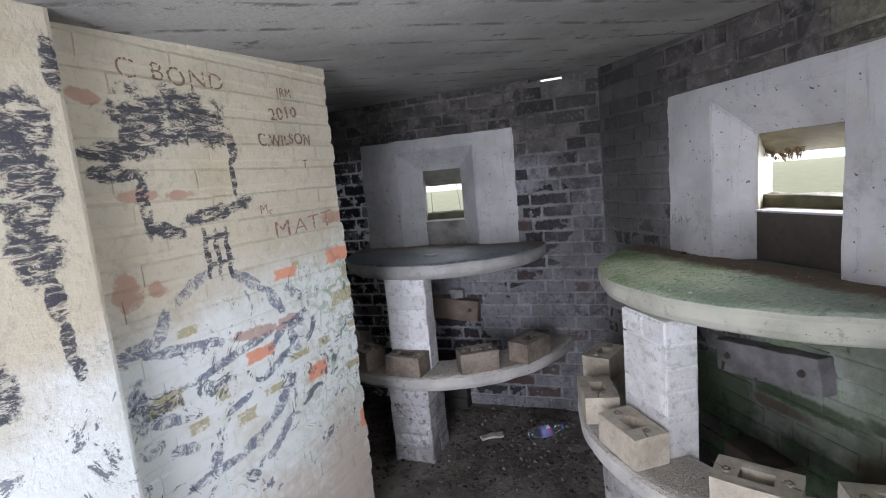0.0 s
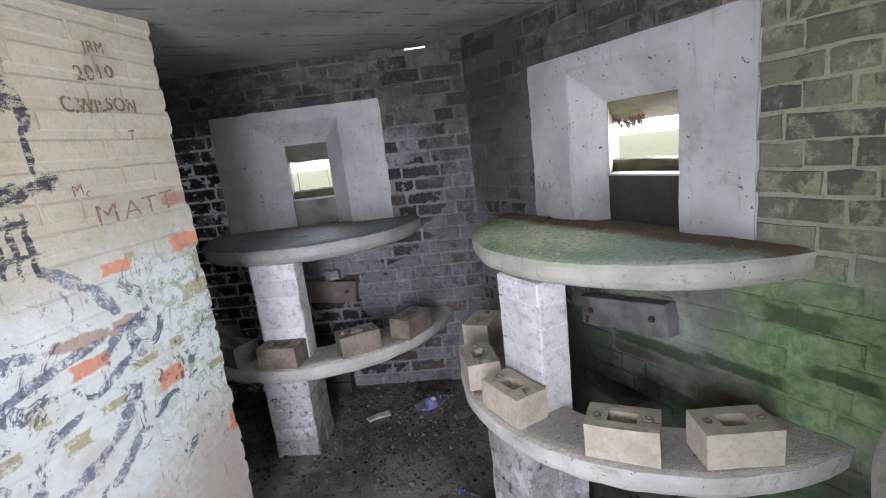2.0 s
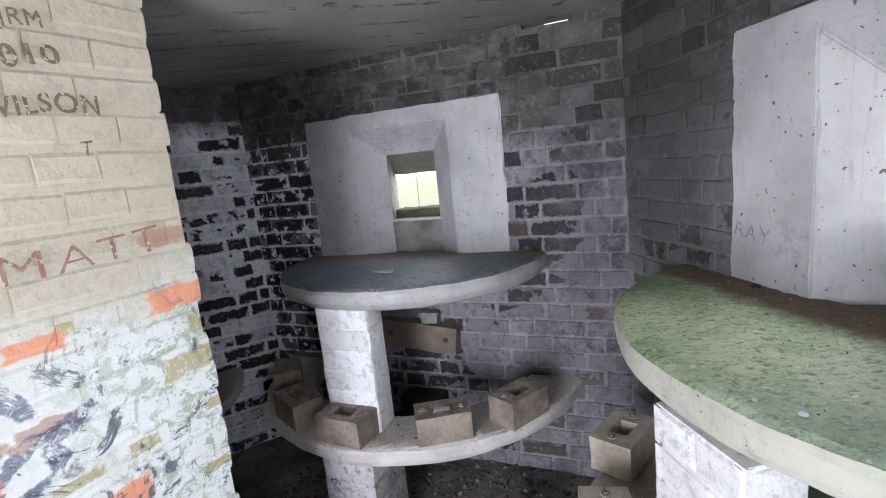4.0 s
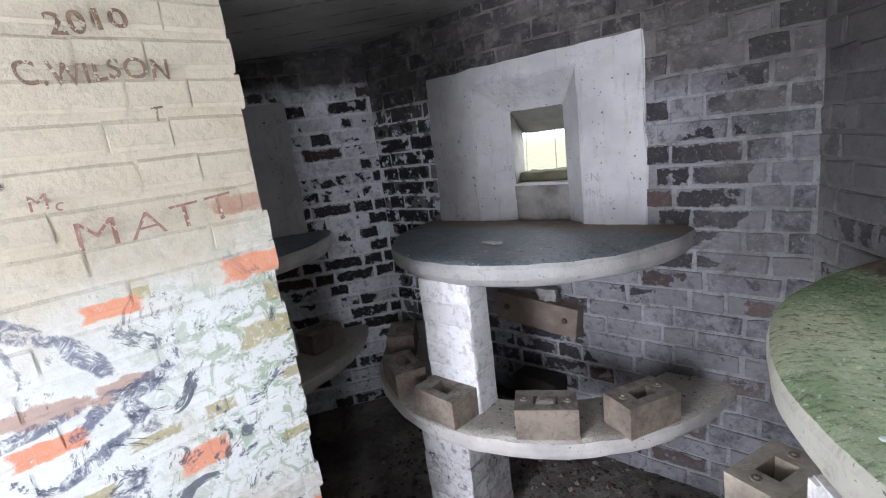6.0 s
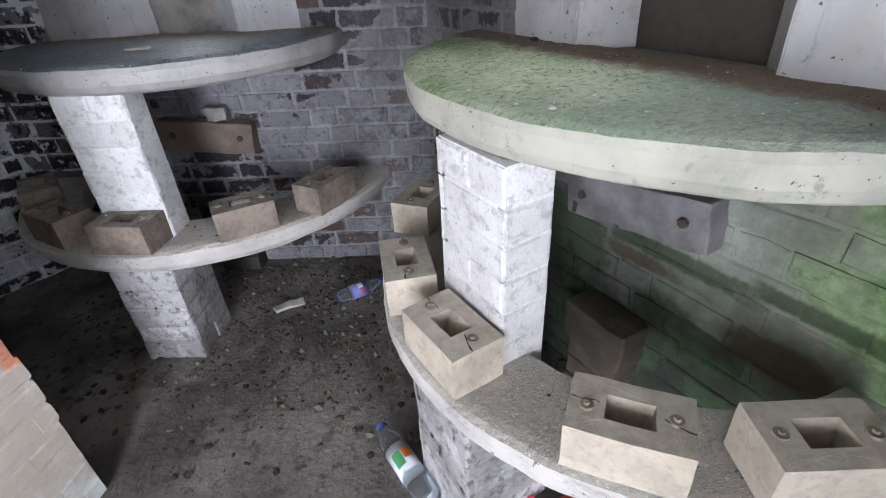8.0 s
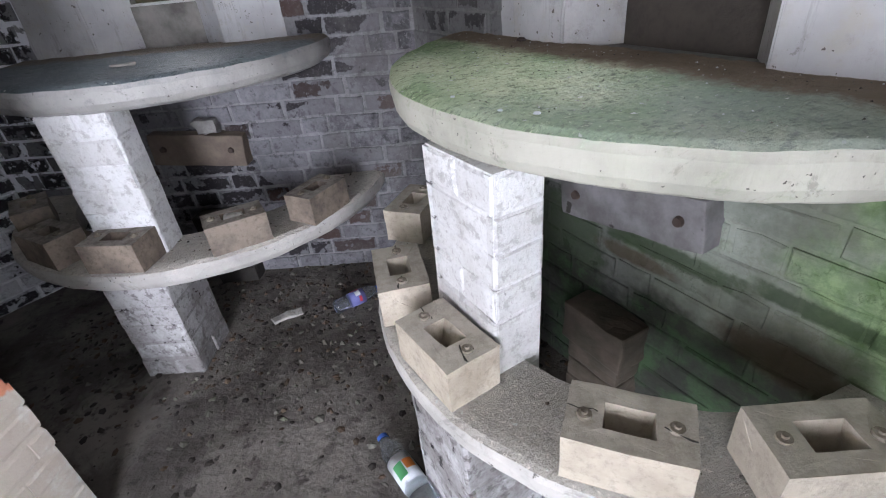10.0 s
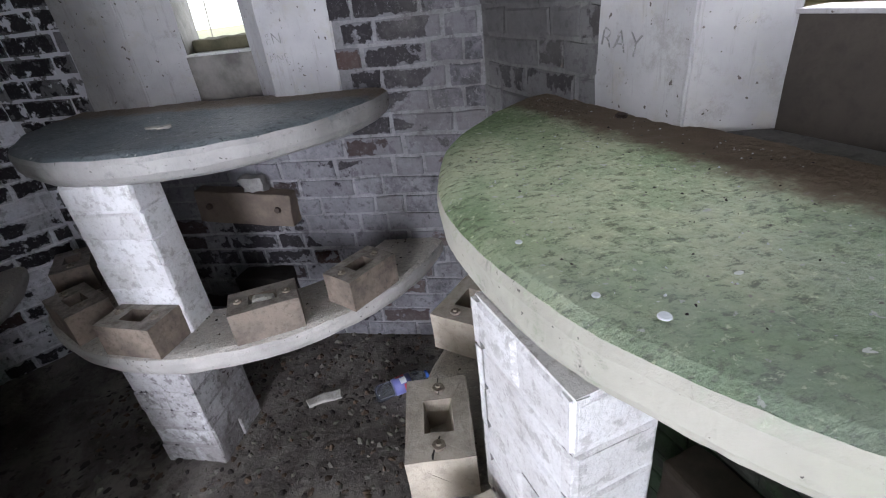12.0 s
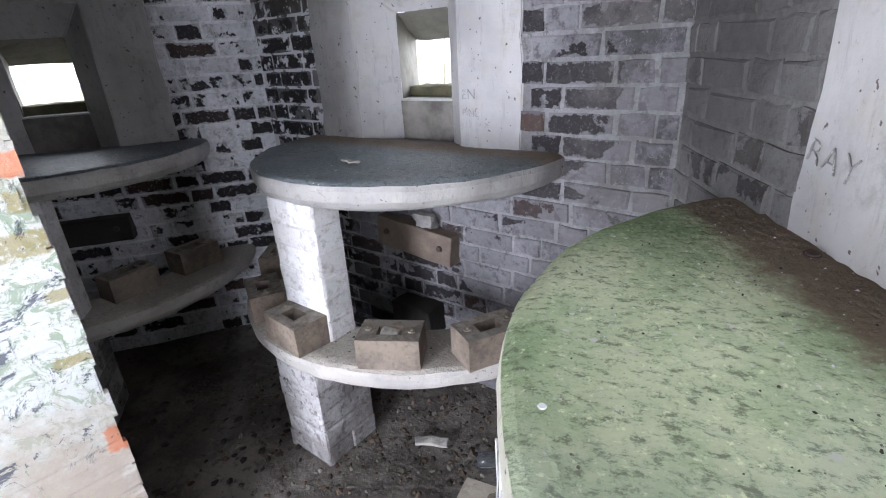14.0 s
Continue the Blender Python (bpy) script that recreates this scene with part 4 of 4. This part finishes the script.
board_mat = plain("grimy brown timber", (0.20, 0.155, 0.12), (0.12, 0.095, 0.08), 0.85, 8, 50)
wall_board(F2, -1.165, -0.765, 0.592, 0.727, 0.06, 5, "grimy timber board bolted to the brick wall")
wall_board(F3, 0.87, 1.295, 0.65, 0.776, 0.06, -8, "grimy grey board bolted to the wall under the table", plain("whitewashed grey timber", (0.21, 0.20, 0.205), (0.11, 0.103, 0.10), 0.85, 9, 40, spots=(14, 0.62, (0.05, 0.045, 0.04))))
# the dark corner's shade is put into this board's near-black colour
wall_board(F1, -1.17, -0.73, 0.62, 0.74, 0.06, 0, "timber board in shade-black colour bolted to the dark wall", near_black_mat)


def rubble(name, f, u, v, z, size, seed, material, label, rz=0):
    """A broken lump with uneven faces."""
    bm = bmesh.new()
    add_box(bm, -size[0] / 2, size[0] / 2, -size[1] / 2, size[1] / 2, 0, size[2], 0, 0.38 * min(size))
    bmesh.ops.subdivide_edges(bm, edges=[e for e in bm.edges if e.calc_length() > 0.02], cuts=2, use_grid_fill=True)
    rough_up(bm, 0.22 * min(size), 22, seed)
    rough_up(bm, 0.08 * min(size), 60, seed)
    return thing(name, label, "rubble", f @ pose(u, v, z, 0, 0, rz), bm, material)


stone = plain("damp mossy concrete", (0.17, 0.155, 0.14), (0.10, 0.105, 0.075), 0.9, 6, 40)


def bracket(f, u, v, w, d, top, material, label):
    """A mount block on a stack of damp bricks against the wall."""
    b = thing("wall_bracket", label, "bracket", f @ pose(u, v, 0))
    z = 0.0
    courses = max(1, round((top - 0.115) / 0.078))
    for k in range(courses + 1):
        cap = k == courses
        h = top - z if cap else 0.078
        g = 0.0 if cap else 0.018 + random.uniform(-0.006, 0.006)
        bm = bmesh.new()
        add_box(bm, -w / 2 + g, w / 2 - g, -d / 2 + g, d / 2, z, z + h - 0.003, 0, 0.008)
        bmesh.ops.subdivide_edges(bm, edges=[e for e in bm.edges if e.calc_length() > 0.04], cuts=3, use_grid_fill=True)
        rough_up(bm, 0.007, 12, u + k)
        rough_up(bm, 0.003, 40, u + k)
        part("cap_block" if cap else "course", bm, material, b, "chipped top block" if cap else "")
        z += h


bracket(F3, 1.065, -0.055, 0.22, 0.11, 0.37, plain("damp brown concrete block", (0.11, 0.088, 0.07), (0.055, 0.048, 0.036), 0.7, 9, 40), "damp brown brick bracket against the algae-green wall")
# coated in the same near-black as the dark corner's board
bracket(F2, -0.97, -0.055, 0.22, 0.11, 0.37, near_black_mat, "near-black brick bracket against the wall")


def spin(bm, prof, seg=20, m=Matrix()):
    rows = [[bm.verts.new(m @ Vector((r * math.cos(2 * math.pi * i / seg), r * math.sin(2 * math.pi * i / seg), z))) for i in range(seg)] for r, z in prof]
    for a, b in zip(rows, rows[1:]):
        for i in range(seg):
            k = (i + 1) % seg
            bm.faces.new((a[i], a[k], b[k], b[i]))
    bm.faces.new(list(reversed(rows[0])))
    bm.faces.new(rows[-1])


def smooth(ob):
    for p in ob.data.polygons:
        p.use_smooth = True
    return ob


def gloss(name, colour, rough=0.25, metal=0.0, trans=0.0):
    n = Nodes(name, rough, metal)
    n.b.inputs["Specular IOR Level"].default_value = 0.5
    n.b.inputs["Transmission Weight"].default_value = trans
    c = n.mix(n.math("MULTIPLY", n.noise(30, 5), 0.35), colour, tuple(0.5 * x for x in colour))
    n.bump(n.noise(40, 3), 0.15, 0.004)
    return n.done(c)


clear = gloss("clear dusty plastic", (0.80, 0.86, 0.90), 0.08, 0, 0.95)
cap_blue, paper_white, red_print = gloss("blue plastic", (0.05, 0.12, 0.4)), gloss("white paper", (0.7, 0.72, 0.74), 0.6), gloss("red print", (0.55, 0.06, 0.09), 0.5)
orange_print = gloss("orange print", (0.75, 0.24, 0.05), 0.5)
label_blue, green_print, can_red, can_gold, tin = gloss("violet blue label", (0.16, 0.17, 0.42), 0.5), gloss("green print", (0.08, 0.3, 0.12), 0.5), gloss("red can paint", (0.6, 0.08, 0.05), 0.3), gloss("yellow can paint", (0.75, 0.5, 0.08), 0.3), gloss("bare tin", (0.5, 0.5, 0.5), 0.3, 0.9)


def bottle(x, y, deg, r, l, lab, prints, label):
    """A plastic bottle lying on its side."""
    b = thing("plastic_bottle", label, "bottle", pose(x, y, r + 0.012, 0, 90, deg))
    bm = bmesh.new()
    spin(bm, ((r * 0.7, -l / 2), (r, -l / 2 + 0.012), (r * 0.96, -l * 0.2), (r, -l * 0.17), (r, l * 0.17), (r * 0.94, l * 0.2), (r * 0.9, l * 0.27), (r * 0.45, l * 0.42), (r * 0.4, l * 0.46)), 24)
    rough_up(bm, 0.006, 25, x)
    smooth(part("body", bm, clear, b))
    bm = bmesh.new()
    spin(bm, ((r * 0.46, l * 0.455), (r * 0.46, l * 0.5), (r * 0.4, l * 0.505)), 18)
    part("cap", bm, cap_blue, b, "screw cap")
    bm = bmesh.new()
    spin(bm, ((r * 1.02, -l * 0.16), (r * 1.025, l * 0.0), (r * 1.02, l * 0.16)), 24)
    rough_up(bm, 0.003, 25, x)
    lb = smooth(part("label", bm, lab, b, "printed paper label"))
    for i, pm in enumerate(prints):
        bm = bmesh.new()
        a0 = 2.2 + i * 0.9
        vs = [[bm.verts.new((r * 1.055 * math.cos(a0 + 0.16 * k), r * 1.055 * math.sin(a0 + 0.16 * k), zz * l)) for zz in (-0.09 + 0.05 * i, 0.07)] for k in range(6)]
        for p, q in zip(vs, vs[1:]):
            bm.faces.new((p[0], q[0], q[1], p[1]))
        part("print", bm, pm, lb, "coloured print")
    return b


bottle(0.838, 3.572, 18, 0.032, 0.21, label_blue, (red_print, paper_white, red_print), "crushed clear plastic bottle with red and blue label")
bottle(0.850, 2.685, 107, 0.036, 0.30, plain("white paper label", (0.66, 0.68, 0.70), (0.52, 0.56, 0.60)), (green_print, orange_print), "clear plastic water bottle with pale label on the floor")


def can(x, y, deg):
    b = thing("drink_can", "crushed red and yellow drink can on the floor", "can", pose(x, y, 0.042, 0, 90, deg))
    bm = bmesh.new()
    spin(bm, ((0.024, -0.058), (0.033, -0.05), (0.033, 0.05), (0.026, 0.058)), 24)
    rough_up(bm, 0.005, 30, 3)
    smooth(part("body", bm, can_red, b))
    for z0, z1, m in ((-0.02, 0.005, can_gold), (0.02, 0.032, can_gold)):
        bm = bmesh.new()
        spin(bm, ((0.0338, z0), (0.0342, (z0 + z1) / 2), (0.0338, z1)), 24)
        rough_up(bm, 0.005, 30, 3)
        smooth(part("stripe", bm, m, b, "yellow printed band"))
    bm = bmesh.new()
    spin(bm, ((0.022, 0.0585), (0.0225, 0.0595)), 20)
    part("lid", bm, tin, b, "bare tin lid")


can(1.22, 2.42, 15)


def cord(points, r, label):
    """A thin cord lying on the floor."""
    cu = bpy.data.curves.new("cord", "CURVE")
    cu.dimensions, cu.bevel_depth, cu.bevel_resolution = "3D", r, 2
    sp = cu.splines.new("NURBS")
    sp.points.add(len(points) - 1)
    sp.use_endpoint_u = True
    for p, q in zip(sp.points, points):
        p.co = (*q, 1.0)
    ob = new("cord", cu)
    cu.materials.append(plain("black rubber cord", (0.012, 0.012, 0.012), (0.025, 0.023, 0.022), 0.6, 30, 90))
    return tagged(ob, label, "cord")


cord(((0.822, 2.858, 0.02), (0.826, 2.82, 0.016), (0.855, 2.792, 0.014), (0.882, 2.744, 0.012), (0.902, 2.68, 0.012), (0.913, 2.60, 0.012), (0.93, 2.50, 0.012)), 0.004, "black cord lying beside the plastic bottle")

def crisp_bag(x, y, deg):
    b = thing("crisp_packet", "crumpled red white and blue packet on the floor", "packet", pose(x, y, 0.02, 8, -6, deg))
    for i, (m, lab) in enumerate(((label_blue, "pale blue half"), (red_print, "red half"))):
        bm = bmesh.new()
        bmesh.ops.create_grid(bm, x_segments=8, y_segments=8, size=0.032, matrix=pose(0, 0.062 * i - 0.03, 0))
        ext = bmesh.ops.extrude_face_region(bm, geom=bm.faces[:])
        bmesh.ops.translate(bm, verts=[v for v in ext["geom"] if isinstance(v, bmesh.types.BMVert)], vec=(0, 0, 0.006))
        rough_up(bm, 0.012, 22, 4)
        part("half", bm, m, b, lab)


crisp_bag(1.14, 2.46, 40)


def splinter(x, y, z, deg, l, w, material, name, label, category):
    bm = bmesh.new()
    add_box(bm, -l / 2, l / 2, -w / 2, w / 2, 0, w * 0.5, 0, w * 0.12)
    bmesh.ops.subdivide_edges(bm, edges=[e for e in bm.edges if e.calc_length() > 0.03], cuts=3, use_grid_fill=True)
    rough_up(bm, w * 0.3, 25, x)
    return thing(name, label, category, pose(x, y, z, 0, 0, deg), bm, material)


bone = plain("bleached pale scrap", (0.45, 0.43, 0.39), (0.30, 0.28, 0.25), 0.8, 20, 80)
splinter(0.54, 3.60, 0.008, 8, 0.13, 0.035, bone, "wood_splinter", "pale flat wood splinter on the earth floor", "splinter")
splinter(0.28, 3.71, 1.061, -20, 0.085, 0.013, bone, "paper_scrap", "pale curled scrap on the damp table", "scrap")
splinter(0.31, 3.68, 1.066, 30, 0.04, 0.012, bone, "paper_scrap", "small pale scrap on the damp table", "scrap")


def disc(x, y, z, r, material, name, label, category):
    bm = bmesh.new()
    spin(bm, ((r * 0.9, 0), (r, 0.0008), (r * 0.85, 0.002)), 14)
    rough_up(bm, r * 0.12, 60, x)
    return thing(name, label, category, pose(x, y, z), bm, material)


shell = plain("white lime chip", (0.70, 0.74, 0.76), (0.58, 0.62, 0.64), 0.6, 30, 90)
for x, y, r in ((1.068, 2.688, 0.0045), (1.107, 2.561, 0.0045), (1.149, 2.514, 0.0068)):
    disc(x, y, 1.061, r, shell, "lime_chip", "small white chip on the mossy table", "chip")
tin_cap = thing("bottle_cap", "tarnished metal bottle cap on the mossy table", "cap", pose(1.418, 3.144, 1.062, 8, 0, 0))
bm = bmesh.new()
spin(bm, ((0.0105, 0.0), (0.0095, 0.005)), 20)
part("crown", bm, iron, tin_cap)
bm = bmesh.new()
spin(bm, ((0.0125, -0.001), (0.0126, 0.0015)), 20)
part("rim", bm, iron, tin_cap, "rusted crimped rim")


def scatter(name, label, count, place, size, materials, flat=0.35):
    """Uncountable grit or leaves as one piece of stuff."""
    bm = bmesh.new()
    for _ in range(count):
        x, y, z = place()
        s_ = random.uniform(*size)
        m = pose(x, y, z, random.uniform(-14, 14), random.uniform(-14, 14), random.uniform(0, 360))
        a = random.uniform(0.4, 1.0)
        top = bm.verts.new(m @ Vector((0, 0, s_ * flat)))
        ring = [bm.verts.new(m @ Vector((s_ * math.cos(k * 1.257) * random.uniform(0.6, 1.1), s_ * a * math.sin(k * 1.257) * random.uniform(0.6, 1.1), -0.001))) for k in range(5)]
        mi = random.randrange(len(materials))
        for k in range(5):
            bm.faces.new((ring[k], ring[(k + 1) % 5], top)).material_index = mi
    return thing(name, label, "debris", Matrix(), bm, materials, kind="stuff")


leaf_a, leaf_b = plain("dead brown leaf", (0.11, 0.075, 0.05), (0.06, 0.045, 0.035), 0.9, 30, 90), plain("black leaf mould", (0.03, 0.026, 0.024), (0.05, 0.042, 0.035), 0.95, 30, 90)


def on_floor():
    while True:
        x, y = random.uniform(-0.4, 1.5), random.uniform(1.4, 4.0)
        if random.random() < 0.10 + 0.90 * max(0.0, min(1.0, (y + 0.35 * x - 3.0) / 0.6)):
            return x, y, 0.006


scatter("leaf_litter", "dead leaves, soot crumbs and grit on the floor", 1500, on_floor, (0.003, 0.020), (leaf_a, leaf_b, stone, leaf_b), 0.15)


def on_table3():
    a, r = random.uniform(math.pi, 2 * math.pi), 0.67 * math.sqrt(random.random())
    p = F3 @ Vector((1.01 + r * math.cos(a), 0.19 + r * math.sin(a), 1.061))
    return p if (F3.inverted() @ p).y < -0.01 else on_table3()


scatter("moss_grit", "pale and dark grit on the mossy table", 500, on_table3, (0.001, 0.0035), (shell, leaf_b, bone, bone, stone), 0.4)


def on_shelf(f, cu, cv, r0, r1, z):
    def one():
        a, r = random.uniform(math.pi + 0.15, 2 * math.pi - 0.15), random.uniform(r0, r1)
        return f @ Vector((cu + r * math.cos(a), cv + r * math.sin(a), z))
    return one


scatter("shelf_grit", "grit and crumbs on the half-ring shelf", 110, on_shelf(F3, 1.068, 0.075, 0.56, 0.73, 0.512), (0.002, 0.007), (stone, bone, leaf_a), 0.4)
scatter("shelf_grit", "grit and crumbs on the half-ring shelf", 140, on_shelf(F2, -1.0, 0.084, 0.60, 0.77, 0.487), (0.002, 0.008), (leaf_b, stone, leaf_a), 0.4)



def stems(f, u, v, z, label):
    """A few pale dry grass stalks outside an opening."""
    g = thing("dry_grass", label, "grass", f @ pose(u, v, -0.08), kind="stuff")
    for _ in range(7):
        bm = bmesh.new()
        x, y, lean = random.uniform(-0.5, 0.4), random.uniform(-0.1, 0.1), random.uniform(-0.12, 0.12)
        rows = [[bm.verts.new((x + lean * k * k + 0.006 * math.cos(a) * (1 - 0.6 * k), y + 0.006 * math.sin(a), k * z)) for a in (0, 2.1, 4.2)] for k in (0, 0.3, 0.6, 0.85, 1.0)]
        for p, q in zip(rows, rows[1:]):
            for i in range(3):
                bm.faces.new((p[i], p[(i + 1) % 3], q[(i + 1) % 3], q[i]))
        part("stalk", bm, bone, g)


stems(F2, -1.3, 1.3, 1.75, "tall dry grass stalks outside the embrasure")



def hanging_ivy(f, u0, u1, v, z, label):
    """Dry twigs and small leaves that hang from the outer lip of an opening."""
    g = thing("dry_ivy", label, "ivy", f, kind="stuff")
    bm = bmesh.new()
    for _ in range(110):
        k = random.random()
        p = Vector((u0 + (u1 - u0) * k, v + random.uniform(-0.03, 0.03), z - random.uniform(0.0, 0.045) * math.sin(math.pi * k) - 0.002))
        m = Matrix.Translation(p) @ pose(0, 0, 0, random.uniform(0, 180), random.uniform(0, 180), random.uniform(0, 360))
        l, w = random.uniform(0.008, 0.026), random.uniform(0.002, 0.008)
        bm.faces.new([bm.verts.new(m @ Vector(q)) for q in ((-l, 0, 0), (0, w, 0.002), (l, 0, 0), (0, -w, 0.002))])
    part("twigs", bm, plain("dry brown ivy", (0.17, 0.105, 0.06), (0.09, 0.06, 0.035), 0.9, 30, 90), g)


hanging_ivy(F3, 0.71, 0.93, 0.32, 1.474, "dry ivy twigs hanging from the embrasure's outer lip")
rubble("stone_lump", F2, -0.646, -0.553, 0.555, (0.07, 0.04, 0.034), 9, bone, "pale stone lodged in a mount block's socket", 27)
rubble("stone_lump", F2, -0.90, -0.04, 0.722, (0.10, 0.055, 0.065), 11, plain("dusty grey stone", (0.25, 0.24, 0.23), (0.15, 0.14, 0.135), 0.9, 14, 60), "dusty grey stone lump on the wall board")
scatter("floor_rubble", "small broken stones and lumps on the floor", 420, on_floor, (0.006, 0.022), (stone, leaf_b, stone, leaf_a), 0.6)

# ---- scratched and painted writing ----
ink_brown, ink_red, ink_grey = plain("brown scratched paint", (0.15, 0.10, 0.07), (0.22, 0.15, 0.10), 0.9, 40, 90, spots=(110, 0.58, (0.50, 0.45, 0.36))), plain("dark red paint", (0.22, 0.11, 0.09), (0.34, 0.21, 0.17), 0.8, 40, 90, spots=(95, 0.60, (0.52, 0.465, 0.38))), plain("grey scratches", (0.24, 0.235, 0.23), (0.30, 0.293, 0.285), 0.9, 40, 90, spots=(95, 0.56, (0.42, 0.41, 0.41)))


def writing(parent, text, u, z, size, material, tilt=0.0, stretch=1.0, v=-0.007, weight=0.0, flip=False):
    cu = bpy.data.curves.new("writing", "FONT")
    cu.body, cu.size, cu.extrude, cu.offset, cu.space_character = text, size, 0.0008, weight, 1.12
    ob = new("writing", cu)
    bpy.context.view_layer.update()
    me = bpy.data.meshes.new_from_object(ob.evaluated_get(bpy.context.evaluated_depsgraph_get()))
    bpy.data.objects.remove(ob)
    me.materials.clear()
    me.materials.append(material)
    for vert in me.vertices:
        vert.co.x *= stretch
        vert.co += Vector(noise.noise_vector(vert.co * 30 + Vector((u, z, 0)))) * size * 0.05
        wave = noise.noise_vector(vert.co * (0.55 / size) + Vector((z * 9, u * 7, 3)))
        vert.co.x, vert.co.y = vert.co.x + wave[0] * size * 0.16, vert.co.y + wave[1] * size * 0.2
    o = new("writing", me)
    o.parent, o.matrix_basis = parent, pose(u, v, z, 90, -tilt, 0)
    return tagged(o, "hand-drawn letters")


writing(inner_wall, "JRM", -0.266, 1.786, 0.042, ink_brown, 4, 0.85)
writing(inner_wall, "2010", -0.31, 1.714, 0.05, ink_brown, 5, 1.12, weight=0.0008)
writing(inner_wall, "C.WILSON", -0.378, 1.63, 0.05, ink_brown, 2, 0.93, weight=0.0006)
writing(inner_wall, "T", -0.185, 1.56, 0.04, ink_brown)
writing(inner_wall, "M", -0.408, 1.42, 0.042, ink_red)
writing(inner_wall, "c", -0.372, 1.415, 0.036, ink_red)
writing(inner_wall, "MATT", -0.36, 1.335, 0.076, ink_red, 3, 1.38, weight=-0.001)
writing(inner_wall, "C BOND", -0.78, 1.78, 0.064, ink_brown, 0, 1.12, v=-0.009, weight=-0.0008)
writing(wall_3, "RAY", 0.56, 1.19, 0.06, ink_grey, -10, 1.0, v=-0.0085, weight=-0.0014)
writing(wall_2, "EN", -0.72, 1.23, 0.045, ink_grey, 0, 1.0, v=-0.0085, weight=-0.0012)
writing(wall_2, "PINE", -0.72, 1.17, 0.04, ink_grey, 0, 0.8, v=-0.0085, weight=-0.0012)

# ---- bricks, last ----
lay_bricks(wall_2, -1.90, 0.0, 0.0, CEIL + 0.04, brick_w2, [r2, SLIT])
lay_bricks(wall_1, -1.50, 0.0, 0.0, CEIL + 0.04, brick_w1, [r1], start=1)
lay_bricks(wall_3, 0.0, 2.0, 0.0, CEIL + 0.04, brick_w3, [r3], start=1)
lay_bricks(inner_wall, -0.94, 0.0, 0.0, CEIL + 0.04, brick_in, (), 0.009, 0.0006, joint=0.004, upright=0.0005, ragged=0.007, turn=0.15)
